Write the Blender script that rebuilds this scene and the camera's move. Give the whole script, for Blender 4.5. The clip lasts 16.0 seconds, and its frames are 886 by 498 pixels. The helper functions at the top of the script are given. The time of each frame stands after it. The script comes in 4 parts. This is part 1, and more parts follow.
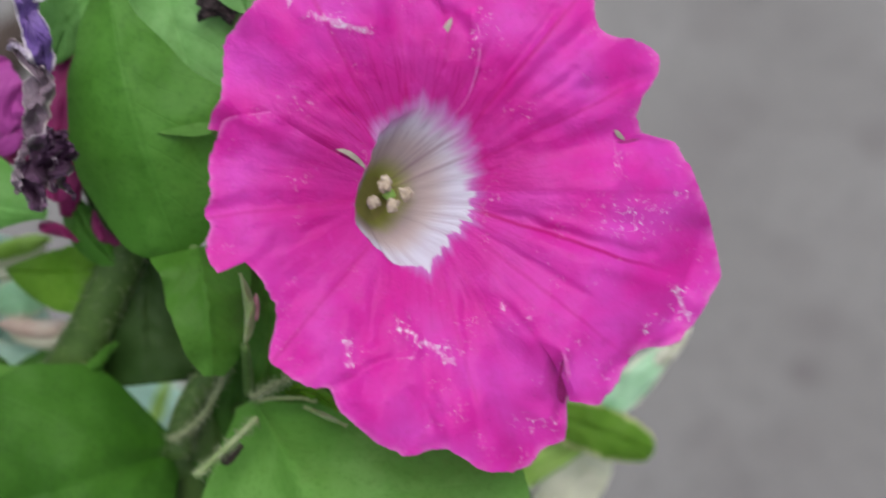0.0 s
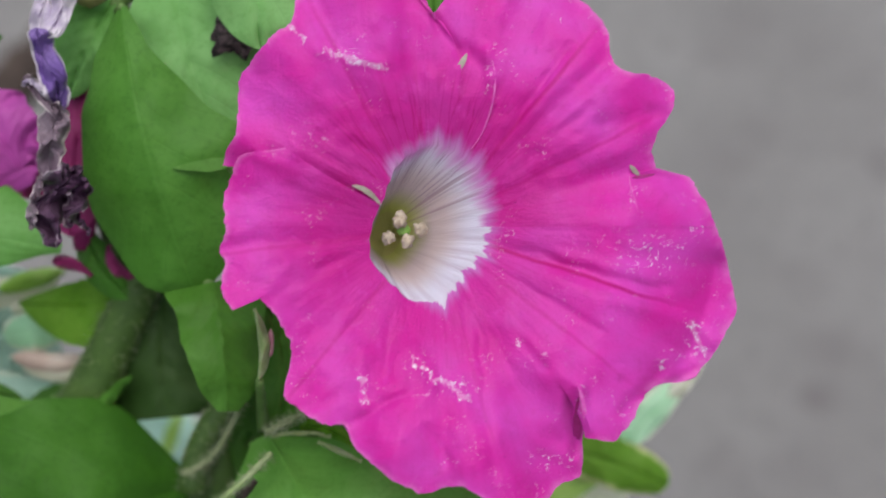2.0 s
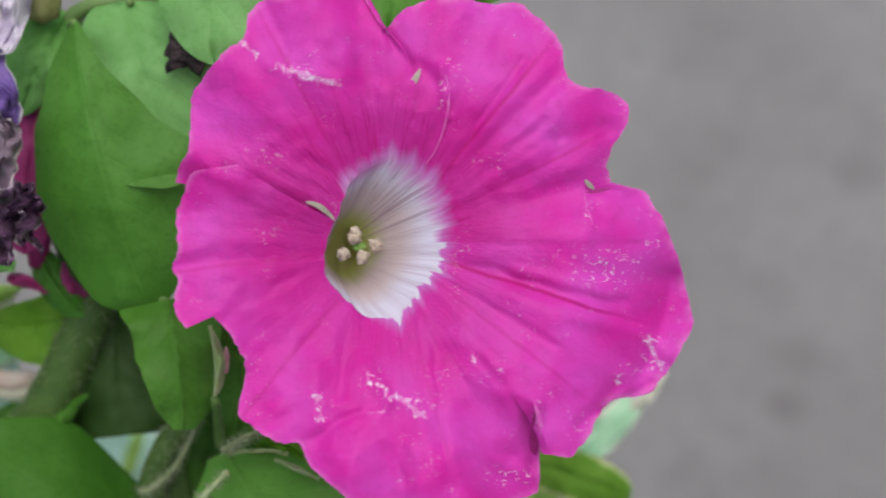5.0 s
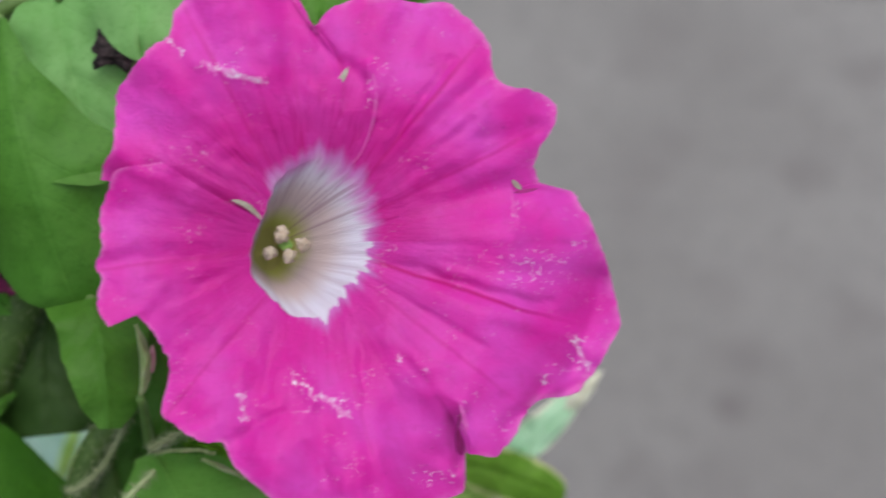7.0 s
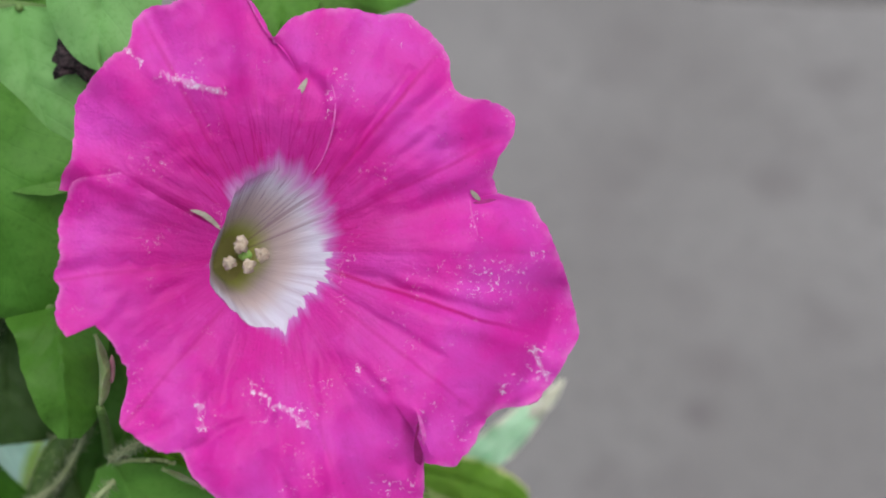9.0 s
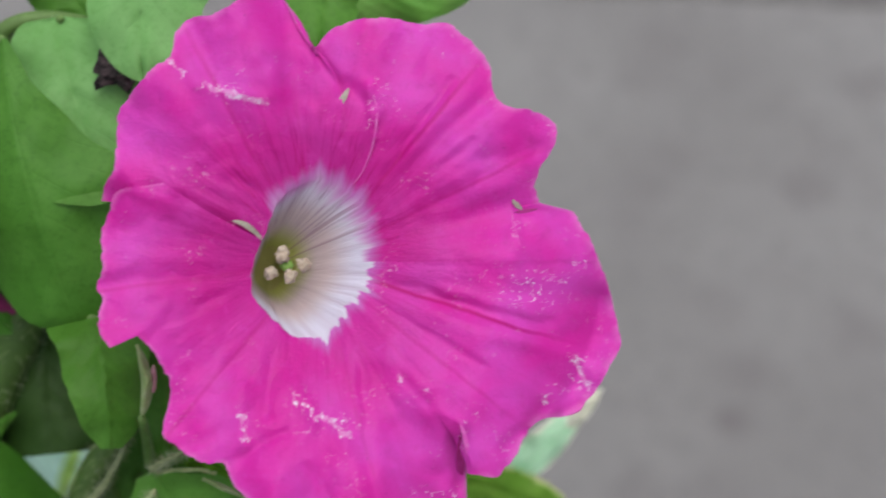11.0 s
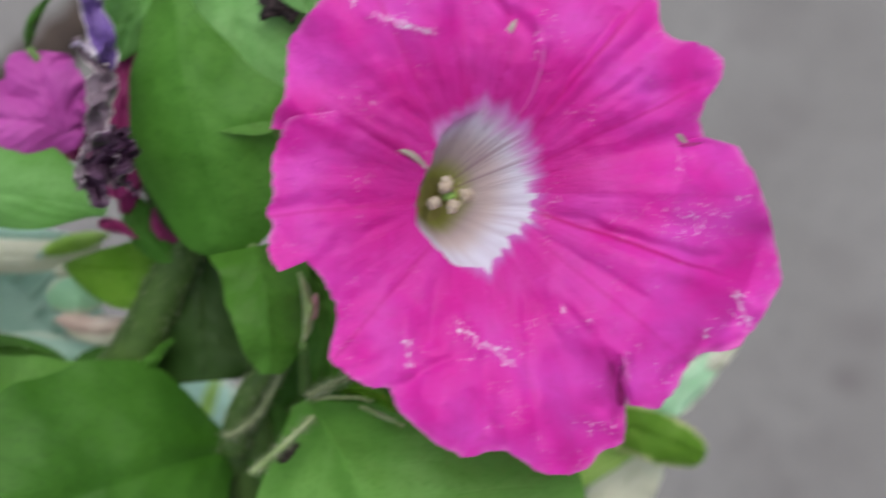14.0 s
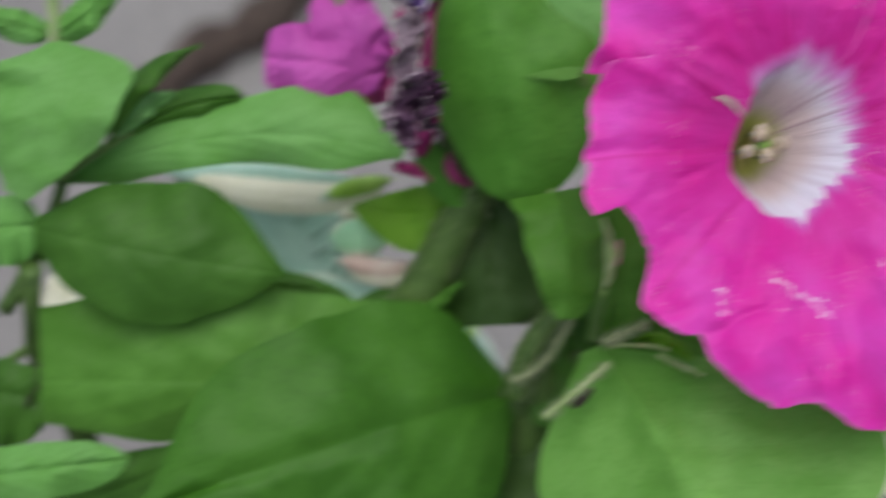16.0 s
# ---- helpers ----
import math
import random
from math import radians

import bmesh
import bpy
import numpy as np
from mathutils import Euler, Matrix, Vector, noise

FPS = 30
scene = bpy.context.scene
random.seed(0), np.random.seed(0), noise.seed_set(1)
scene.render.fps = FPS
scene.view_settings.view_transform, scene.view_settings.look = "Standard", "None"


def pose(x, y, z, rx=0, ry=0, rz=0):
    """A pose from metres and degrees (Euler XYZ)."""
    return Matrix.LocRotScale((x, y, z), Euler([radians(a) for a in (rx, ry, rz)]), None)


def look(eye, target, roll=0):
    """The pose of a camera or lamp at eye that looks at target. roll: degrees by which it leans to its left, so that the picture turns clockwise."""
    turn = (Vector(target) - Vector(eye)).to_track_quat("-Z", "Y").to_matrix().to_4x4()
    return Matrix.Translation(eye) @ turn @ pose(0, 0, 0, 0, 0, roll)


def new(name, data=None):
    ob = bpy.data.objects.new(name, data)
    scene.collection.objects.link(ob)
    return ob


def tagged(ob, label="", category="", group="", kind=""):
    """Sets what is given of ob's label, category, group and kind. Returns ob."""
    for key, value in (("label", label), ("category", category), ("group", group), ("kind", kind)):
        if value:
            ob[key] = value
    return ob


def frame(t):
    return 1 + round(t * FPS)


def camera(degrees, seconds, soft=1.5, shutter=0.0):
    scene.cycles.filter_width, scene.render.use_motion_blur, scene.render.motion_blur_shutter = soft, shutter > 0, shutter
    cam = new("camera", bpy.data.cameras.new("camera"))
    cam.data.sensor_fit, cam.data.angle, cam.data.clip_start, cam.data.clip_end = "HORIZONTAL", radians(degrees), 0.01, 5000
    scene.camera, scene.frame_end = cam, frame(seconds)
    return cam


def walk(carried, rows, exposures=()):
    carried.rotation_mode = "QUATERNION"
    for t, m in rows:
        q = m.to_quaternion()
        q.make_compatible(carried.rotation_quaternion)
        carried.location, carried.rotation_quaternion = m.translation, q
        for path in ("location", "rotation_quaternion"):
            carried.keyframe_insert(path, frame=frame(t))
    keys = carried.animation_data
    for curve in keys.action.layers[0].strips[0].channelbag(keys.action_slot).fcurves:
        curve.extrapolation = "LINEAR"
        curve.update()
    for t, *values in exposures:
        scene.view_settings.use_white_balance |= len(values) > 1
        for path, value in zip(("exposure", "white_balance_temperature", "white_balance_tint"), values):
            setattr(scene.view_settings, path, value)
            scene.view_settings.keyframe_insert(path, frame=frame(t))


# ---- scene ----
# ---- camera ----
cam = camera(34.0, 16.0, soft=1.8, shutter=2.2)
cam.data.dof.use_dof, cam.data.dof.focus_distance, cam.data.dof.aperture_fstop = True, 0.221, 11.0
EYE, TILT = 0.516, -50.0
BASE = pose(0, 0, EYE, 90 + TILT, 0, 0)
# seconds, shift across, up and back in metres, yaw, pitch, roll
ROWS = [
    (0.0, 0.00003, -0.00364, 0.00187, -0.015, -1.164, 0.209),
    (0.5, -0.00107, -0.00291, 0.00196, 0.335, -0.929, 0.213),
    (1.0, -0.00152, -0.00236, 0.00189, 0.487, -0.748, 0.173),
    (1.5, -0.00141, -0.00177, 0.00205, 0.449, -0.558, 0.207),
    (2.0, -0.00099, -0.00121, 0.00142, 0.316, -0.384, 0.121),
    (2.5, -0.00049, -0.00072, 0.00148, 0.151, -0.230, 0.046),
    (3.0, -0.00013, -0.00031, 0.00112, 0.037, -0.100, 0.052),
    (3.5, -0.00000, 0.00001, 0.00071, -0.002, 0.003, -0.079),
    (4.0, 0.00083, -0.00005, 0.00019, -0.269, -0.016, 0.042),
    (4.2, 0.00098, -0.00007, 0.00065, -0.326, -0.022, -0.043),
    (6.5, 0.00557, -0.00025, 0.00017, -1.808, -0.081, -0.005),
    (7.0, 0.00698, -0.00018, 0.00026, -2.264, -0.059, 0.039),
    (7.5, 0.00864, 0.00001, 0.00076, -2.801, 0.008, -0.034),
    (8.0, 0.00942, 0.00013, 0.00101, -3.053, 0.035, 0.062),
    (8.2, 0.00978, 0.00016, 0.00099, -3.170, 0.033, 0.114),
    (10.3, 0.00894, 0.00145, 0.00139, -2.893, 0.471, -0.048),
    (10.5, 0.00831, 0.00143, 0.00107, -2.688, 0.470, -0.090),
    (11.0, 0.00694, 0.00118, 0.00060, -2.247, 0.382, -0.027),
    (11.5, 0.00568, 0.00075, 0.00042, -1.841, 0.242, 0.025),
    (12.0, 0.00436, 0.00015, 0.00029, -1.413, 0.042, 0.145),
    (12.5, 0.00252, -0.00100, 0.00020, -0.813, -0.329, 0.350),
    (13.0, 0.00055, -0.00187, 0.00038, -0.166, -0.596, 0.563),
    (13.5, -0.00142, -0.00277, 0.00143, 0.461, -0.856, 0.753),
    (14.0, -0.00404, -0.00371, 0.00195, 1.314, -1.121, 0.917),
    (14.5, -0.00736, -0.00413, 0.00239, 2.178, -1.331, 1.304),
    (15.0, -0.01163, -0.00600, 0.00240, 3.645, -1.290, 1.480),
    (15.5, -0.01937, -0.00642, 0.00336, 6.013, -2.018, 1.967),
    (16.0, -0.02463, -0.00744, 0.00405, 8.127, -2.692, 2.402),
]
walk(cam, [(t, BASE @ pose(x, y, z, 0, yaw, 0) @ pose(0, 0, 0, pitch, 0, 0) @ pose(0, 0, 0, 0, 0, roll)) for t, x, y, z, yaw, pitch, roll in ROWS])

# ---- world, sun ----
world = bpy.data.worlds.new("overcast_sky")
scene.world = world
world.use_nodes = True
wn, wl = world.node_tree.nodes, world.node_tree.links
sky = wn.new("ShaderNodeTexSky")
sky.sky_type, sky.sun_disc = "NISHITA", False
sky.sun_elevation, sky.sun_rotation = radians(80), radians(170)
sky.air_density, sky.dust_density = 1.0, 4.0
haze = wn.new("ShaderNodeHueSaturation")
haze.inputs["Saturation"].default_value = 0.55
wl.new(sky.outputs[0], haze.inputs["Color"])
wl.new(haze.outputs[0], wn["Background"].inputs[0])
wn["Background"].inputs[1].default_value = 0.135
sun = new("sun", bpy.data.lights.new("sun", "SUN"))
sun.data.energy, sun.data.angle, sun.data.color = 1.68, radians(60), (1.0, 0.965, 0.93)
sun.matrix_world = look((0.03, 0.0, 2.4), (0, 0.2, 0))
scene.view_settings.exposure = 0.02


# ---- materials ----
def material(name, rough=0.5):
    """A Principled material whose colour is left to the caller."""
    m = bpy.data.materials.new(name)
    m.use_nodes = True
    n, l = m.node_tree.nodes, m.node_tree.links
    b = n["Principled BSDF"]
    b.inputs["Roughness"].default_value = rough
    return m, n, l, b


def node(n, kind, attribute_name="", uv_map=""):
    x = n.new(kind)
    if attribute_name:
        x.attribute_name = attribute_name
    if uv_map:
        x.uv_map = uv_map
    return x


def math_node(n, l, op, a, b=None, clamp=False):
    x = n.new("ShaderNodeMath")
    x.operation, x.use_clamp = op, clamp
    for i, v in enumerate((a, b)):
        if v is None:
            continue
        if isinstance(v, (int, float)):
            x.inputs[i].default_value = v
        else:
            l.new(v, x.inputs[i])
    return x.outputs[0]


def mix_node(n, l, fac, a, b, blend="MIX"):
    x = n.new("ShaderNodeMix")
    x.data_type, x.blend_type = "RGBA", blend
    for sock, v in ((x.inputs[0], fac), (x.inputs[6], a), (x.inputs[7], b)):
        if isinstance(v, tuple):
            sock.default_value = (*v, 1) if len(v) == 3 else v
        elif isinstance(v, (int, float)):
            sock.default_value = v
        else:
            l.new(v, sock)
    return x.outputs[2]


def noise_node(n, l, vec, scale, detail=4.0, rough=0.55, distort=0.0):
    x = n.new("ShaderNodeTexNoise")
    x.inputs["Scale"].default_value, x.inputs["Detail"].default_value = scale, detail
    x.inputs["Roughness"].default_value, x.inputs["Distortion"].default_value = rough, distort
    if vec is not None:
        l.new(vec, x.inputs["Vector"])
    return x.outputs[0]


def ramp_node(n, l, fac, lo, hi, a=0.0, b=1.0):
    x = n.new("ShaderNodeMapRange")
    x.interpolation_type = "SMOOTHSTEP"
    for i, v in enumerate((fac, lo, hi, a, b)):
        if isinstance(v, (int, float)):
            x.inputs[i].default_value = v
        else:
            l.new(v, x.inputs[i])
    return x.outputs[0]


def scaled(n, l, vec, s):
    x = n.new("ShaderNodeMapping")
    x.inputs["Scale"].default_value = s
    l.new(vec, x.inputs["Vector"])
    return x.outputs[0]


def bump_node(n, l, height, strength, distance, b):
    x = n.new("ShaderNodeBump")
    x.inputs["Strength"].default_value, x.inputs["Distance"].default_value = strength, distance
    l.new(height, x.inputs["Height"])
    l.new(x.outputs[0], b.inputs["Normal"])
    return x.outputs[0]


def thin_blade(m, n, l, b, colour, amount, normal=None):
    """Mixes light that shines through a thin blade into the surface."""
    t = n.new("ShaderNodeBsdfTranslucent")
    l.new(colour, t.inputs[0])
    if normal:
        l.new(normal, t.inputs[1])
    x = n.new("ShaderNodeMixShader")
    x.inputs[0].default_value = amount
    l.new(b.outputs[0], x.inputs[1])
    l.new(t.outputs[0], x.inputs[2])
    l.new(x.outputs[0], n["Material Output"].inputs[0])


def petal_material(name, base, deep, light, amount=0.28, eye=True):
    """Petal skin. The attribute polar holds the angle, the radius and how far a spot lies outside the pale eye (cm)."""
    m, n, l, b = material(name, rough=0.55)
    at_ = node(n, "ShaderNodeAttribute", attribute_name="polar")
    flat = node(n, "ShaderNodeAttribute", attribute_name="flat").outputs["Vector"]
    polar = at_.outputs["Vector"]
    sep = n.new("ShaderNodeSeparateXYZ")
    l.new(polar, sep.inputs[0])
    # broad tone
    broad = noise_node(n, l, scaled(n, l, flat, (0.9, 0.9, 0)), 1.0, 3.0)
    col = mix_node(n, l, ramp_node(n, l, broad, 0.28, 0.75), base, light)
    # fine radial fibres
    fibre = noise_node(n, l, scaled(n, l, polar, (26, 0.5, 0)), 1.0, 4.0, 0.6, 0.4)
    col = mix_node(n, l, ramp_node(n, l, fibre, 0.45, 0.8, 0.0, 0.13), col, deep)
    # veins, strongest beside the throat
    vein = noise_node(n, l, scaled(n, l, polar, (15, 0.35, 0)), 1.0, 2.0, 0.5, 0.5)
    line = math_node(n, l, "ABSOLUTE", math_node(n, l, "SUBTRACT", vein, 0.5))
    line = ramp_node(n, l, line, 0.004, 0.040, 1.0, 0.0)
    top = math_node(n, l, "ABSOLUTE", math_node(n, l, "SUBTRACT", sep.outputs[0], 1.65))
    near = math_node(n, l, "MULTIPLY", ramp_node(n, l, sep.outputs[1], 1.2, 2.8, 0.95, 0.03), ramp_node(n, l, top, 0.5, 1.3, 1.0, 0.3))
    col = mix_node(n, l, math_node(n, l, "MULTIPLY", ramp_node(n, l, sep.outputs[1], 1.2, 3.0, 1.0, 0.0), ramp_node(n, l, top, 1.5, 2.3, 0.62, 0.35)), col, deep)
    col = mix_node(n, l, math_node(n, l, "MULTIPLY", line, near), col, deep)
    mottle = noise_node(n, l, scaled(n, l, flat, (3.6, 3.6, 0)), 1.0, 4.0, 0.6, 0.3)
    col = mix_node(n, l, ramp_node(n, l, mottle, 0.50, 0.75, 0.0, 0.25), col, deep)
    col = mix_node(n, l, ramp_node(n, l, mottle, 0.46, 0.26, 0.0, 0.34), col, light)
    # darker middle veins of the lobes
    bend = math_node(n, l, "MULTIPLY", math_node(n, l, "SUBTRACT", broad, 0.5), 0.05)
    for vein_angle, depth in ((-18, 0.9), (50, 0.65), (26, 0.4), (-74, 0.15), (-38, 0.35), (119, 0.4), (188, 0.35), (230, 0.35)) if eye else ():
        gap = math_node(n, l, "SUBTRACT", math_node(n, l, "ADD", sep.outputs[0], bend), radians(vein_angle % 360))
        gap = math_node(n, l, "MULTIPLY", math_node(n, l, "ABSOLUTE", gap), sep.outputs[1])
        thin = math_node(n, l, "MULTIPLY", ramp_node(n, l, gap, 0.006, 0.055, 1.0, 0.0), ramp_node(n, l, sep.outputs[1], 3.0, 4.4, depth, 0.0))
        col = mix_node(n, l, thin, col, deep)
    col = mix_node(n, l, ramp_node(n, l, noise_node(n, l, scaled(n, l, flat, (26, 26, 0)), 1.0, 3.0, 0.7), 0.5, 0.8, 0.0, 0.30), col, deep)
    # small bruises
    spots = noise_node(n, l, scaled(n, l, flat, (6, 6, 0)), 1.0, 5.0, 0.7)
    col = mix_node(n, l, ramp_node(n, l, spots, 0.66, 0.76, 0.0, 0.22), col, (0.40, 0.02, 0.26))
    specks = noise_node(n, l, scaled(n, l, flat, (13, 17, 0)), 1.0, 2.0, 0.6)
    col = mix_node(n, l, ramp_node(n, l, specks, 0.71, 0.76, 0.0, 0.55), col, (0.22, 0.008, 0.14))
    if eye:
        feather = noise_node(n, l, scaled(n, l, polar, (5.5, 0.35, 0)), 1.0, 2.0, 0.5)
        spikes = noise_node(n, l, scaled(n, l, polar, (21, 0.4, 0)), 1.0, 2.0, 0.6)
        border = math_node(n, l, "SUBTRACT", sep.outputs[2], math_node(n, l, "MULTIPLY", math_node(n, l, "SUBTRACT", math_node(n, l, "ADD", math_node(n, l, "MULTIPLY", feather, 0.8), math_node(n, l, "MULTIPLY", spikes, 0.2)), 0.45), 0.85))
        upper = ramp_node(n, l, top, 0.7, 2.0, 1.0, 0.0)
        white = ramp_node(n, l, border, math_node(n, l, "SUBTRACT", -0.02, math_node(n, l, "MULTIPLY", upper, 0.42)), math_node(n, l, "ADD", 0.035, math_node(n, l, "MULTIPLY", upper, 0.09)), 1.0, 0.0)
        col = mix_node(n, l, ramp_node(n, l, border, 0.0, 0.24, 0.55, 0.0), col, (0.62, 0.30, 0.74))
        wash = noise_node(n, l, scaled(n, l, polar, (5, 0.4, 0)), 1.0, 3.0)
        pale = mix_node(n, l, ramp_node(n, l, wash, 0.4, 0.7), (0.80, 0.79, 0.90), (0.64, 0.58, 0.69))
        pale = mix_node(n, l, ramp_node(n, l, sep.outputs[2], -0.85, -0.16, 0.95, 0.0), pale, (0.66, 0.54, 0.54))
        pale = mix_node(n, l, math_node(n, l, "MULTIPLY", line, ramp_node(n, l, top, 0.6, 1.3, 0.6, 0.04)), pale, (0.30, 0.17, 0.30))
        pale = mix_node(n, l, ramp_node(n, l, sep.outputs[2], -1.55, -0.95, 1.0, 0.0), pale, (0.52, 0.54, 0.15))
        for vein_angle in (53, 34):
            gap = math_node(n, l, "ABSOLUTE", math_node(n, l, "SUBTRACT", math_node(n, l, "ADD", sep.outputs[0], bend), radians(vein_angle)))
            pale = mix_node(n, l, ramp_node(n, l, gap, 0.010, 0.04, 0.5, 0.0), pale, (0.27, 0.13, 0.20))
        col = mix_node(n, l, white, col, pale)
        # white flecks: dry worn skin, and glints painted into the colour
        wear_glint = n.new("ShaderNodeSeparateXYZ")
        l.new(flat, wear_glint.inputs[0])
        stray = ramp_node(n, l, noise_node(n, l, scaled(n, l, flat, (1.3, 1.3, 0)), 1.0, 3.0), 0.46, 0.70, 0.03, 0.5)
        worn = math_node(n, l, "MAXIMUM", wear_glint.outputs[2], stray)
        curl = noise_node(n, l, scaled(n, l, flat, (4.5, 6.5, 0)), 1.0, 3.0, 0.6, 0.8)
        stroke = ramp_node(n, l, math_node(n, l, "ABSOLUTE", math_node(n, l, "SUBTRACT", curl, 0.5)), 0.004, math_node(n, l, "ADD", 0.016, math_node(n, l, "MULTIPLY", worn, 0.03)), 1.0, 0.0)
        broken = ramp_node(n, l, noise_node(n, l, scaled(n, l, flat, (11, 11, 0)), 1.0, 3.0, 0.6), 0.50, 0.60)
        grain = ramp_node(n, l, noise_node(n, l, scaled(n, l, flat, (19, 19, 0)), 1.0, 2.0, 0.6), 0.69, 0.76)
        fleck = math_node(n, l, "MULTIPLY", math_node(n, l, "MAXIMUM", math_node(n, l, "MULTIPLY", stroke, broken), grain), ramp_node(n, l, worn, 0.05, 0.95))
        scuff_glint = math_node(n, l, "MULTIPLY", ramp_node(n, l, worn, 1.0, 1.8), ramp_node(n, l, broken, 0.0, 1.0, 0.35, 1.0))
        fleck = math_node(n, l, "MAXIMUM", fleck, scuff_glint)
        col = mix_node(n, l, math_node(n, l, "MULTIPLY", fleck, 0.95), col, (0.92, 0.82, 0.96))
    rim = node(n, "ShaderNodeAttribute", attribute_name="rim").outputs["Fac"]
    col = mix_node(n, l, math_node(n, l, "MULTIPLY", rim, ramp_node(n, l, mottle, 0.35, 0.6, 0.0, 0.6)), col, (0.86, 0.28, 0.70))
    l.new(col, b.inputs["Base Color"])
    skin = noise_node(n, l, scaled(n, l, flat, (22, 22, 0)), 1.0, 4.0, 0.65)
    crinkle = noise_node(n, l, scaled(n, l, polar, (9, 2.2, 0)), 1.0, 4.0, 0.6, 0.6)
    h = math_node(n, l, "ADD", math_node(n, l, "MULTIPLY", skin, 0.35), crinkle)
    nor = bump_node(n, l, h, 0.36, 0.0009, b)
    b.inputs["Sheen Weight"].default_value, b.inputs["Sheen Roughness"].default_value = 0.04, 0.35
    b.inputs["Sheen Tint"].default_value = (0.80, 0.72, 1.0, 1)
    b.inputs["Specular IOR Level"].default_value = 0.3
    b.inputs["Roughness"].default_value = 0.45
    thin_blade(m, n, l, b, col, amount, nor)
    return m


def leaf_material(name, base, light, dark, amount=0.3, rough=0.5, margin=None, margin_at=(0.22, 0.32)):
    """Leaf skin with a midrib, side veins, patches and fine grain; uv.x runs across (0 to 1) and uv.y along the blade."""
    m, n, l, b = material(name, rough=rough)
    uv = node(n, "ShaderNodeUVMap", uv_map="blade").outputs[0]
    geo = n.new("ShaderNodeTexCoord").outputs["Object"]
    sep = n.new("ShaderNodeSeparateXYZ")
    l.new(uv, sep.inputs[0])
    side = math_node(n, l, "ABSOLUTE", math_node(n, l, "SUBTRACT", sep.outputs[0], 0.5))
    patch = noise_node(n, l, geo, 55.0, 4.0, 0.6, 0.3)
    grain = noise_node(n, l, geo, 1000.0, 3.0, 0.65)
    col = mix_node(n, l, ramp_node(n, l, patch, 0.38, 0.66), base, light)
    col = mix_node(n, l, ramp_node(n, l, grain, 0.45, 0.75, 0.0, 0.38), col, dark)
    dots = noise_node(n, l, geo, 1700.0, 2.0, 0.5)
    col = mix_node(n, l, ramp_node(n, l, dots, 0.66, 0.76, 0.0, 0.30), col, light)
    # side veins slant towards the tip
    run = math_node(n, l, "SUBTRACT", math_node(n, l, "MULTIPLY", sep.outputs[1], 7.0), math_node(n, l, "MULTIPLY", side, 4.2))
    run = math_node(n, l, "ADD", run, math_node(n, l, "MULTIPLY", patch, 0.5))
    tri = math_node(n, l, "ABSOLUTE", math_node(n, l, "SUBTRACT", math_node(n, l, "FRACT", run), 0.5))
    vein = ramp_node(n, l, tri, 0.0, 0.07, 1.0, 0.0)
    mid = ramp_node(n, l, side, 0.0, 0.03, 1.0, 0.0)
    vein = math_node(n, l, "MAXIMUM", math_node(n, l, "MULTIPLY", vein, 0.35), mid)
    if margin:
        wob = noise_node(n, l, geo, 160.0, 3.0, 0.6)
        edge = ramp_node(n, l, math_node(n, l, "ADD", side, math_node(n, l, "MULTIPLY", math_node(n, l, "SUBTRACT", wob, 0.5), 0.35)), margin_at[0], margin_at[1])
        col = mix_node(n, l, edge, col, margin)
    col = mix_node(n, l, math_node(n, l, "MULTIPLY", vein, 0.11), col, light)
    l.new(col, b.inputs["Base Color"])
    swell = noise_node(n, l, geo, 240.0, 2.0)
    h = math_node(n, l, "ADD", math_node(n, l, "MULTIPLY", vein, -0.4), math_node(n, l, "ADD", math_node(n, l, "MULTIPLY", grain, 0.10), swell))
    nor = bump_node(n, l, h, 0.36, 0.0006, b)
    b.inputs["Sheen Weight"].default_value = 0.01
    b.inputs["Specular IOR Level"].default_value = 0.2
    thin_blade(m, n, l, b, col, amount, nor)
    return m


def plain_material(name, a, c, scale, rough=0.6, bump=0.4, dist=0.0006, amount=0.0):
    m, n, l, b = material(name, rough=rough)
    geo = n.new("ShaderNodeTexCoord").outputs["Object"]
    big = noise_node(n, l, geo, scale, 5.0, 0.6, 0.3)
    fine = noise_node(n, l, geo, scale * 7, 4.0, 0.65)
    col = mix_node(n, l, ramp_node(n, l, big, 0.35, 0.65), a, c)
    col = mix_node(n, l, ramp_node(n, l, fine, 0.45, 0.8, 0.0, 0.4), col, tuple(v * 0.45 for v in a))
    l.new(col, b.inputs["Base Color"])
    nor = bump_node(n, l, math_node(n, l, "ADD", big, math_node(n, l, "MULTIPLY", fine, 0.4)), bump, dist, b)
    if amount:
        thin_blade(m, n, l, b, col, amount, nor)
    return m


STAINS = [(0.156, 0.344, 0.009, 0.5), (0.169, 0.367, 0.011, 0.3), (0.215, 0.479, 0.013, 0.4), (0.258, 0.553, 0.013, 0.4), (0.161, 0.405, 0.012, 0.22), (0.215, 0.388, 0.014, 0.2), (0.223, 0.394, 0.01, 0.2), (0.124, 0.466, 0.013, 0.2), (0.136, 0.479, 0.012, 0.2), (0.151, 0.501, 0.014, 0.22), (0.153, 0.585, 0.016, 0.2), (0.141, 0.558, 0.016, 0.2), (0.11, 0.311, 0.012, 0.25), (0.23, 0.505, 0.016, 0.15), (0.19, 0.424, 0.013, 0.15), (0.144, 0.309, 0.013, 0.18), (0.11, 0.424, 0.016, 0.15), (0.159, 0.373, 0.012, 0.2), (0.118, 0.286, 0.014, 0.2), (0.125, 0.449, 0.014, 0.2)]


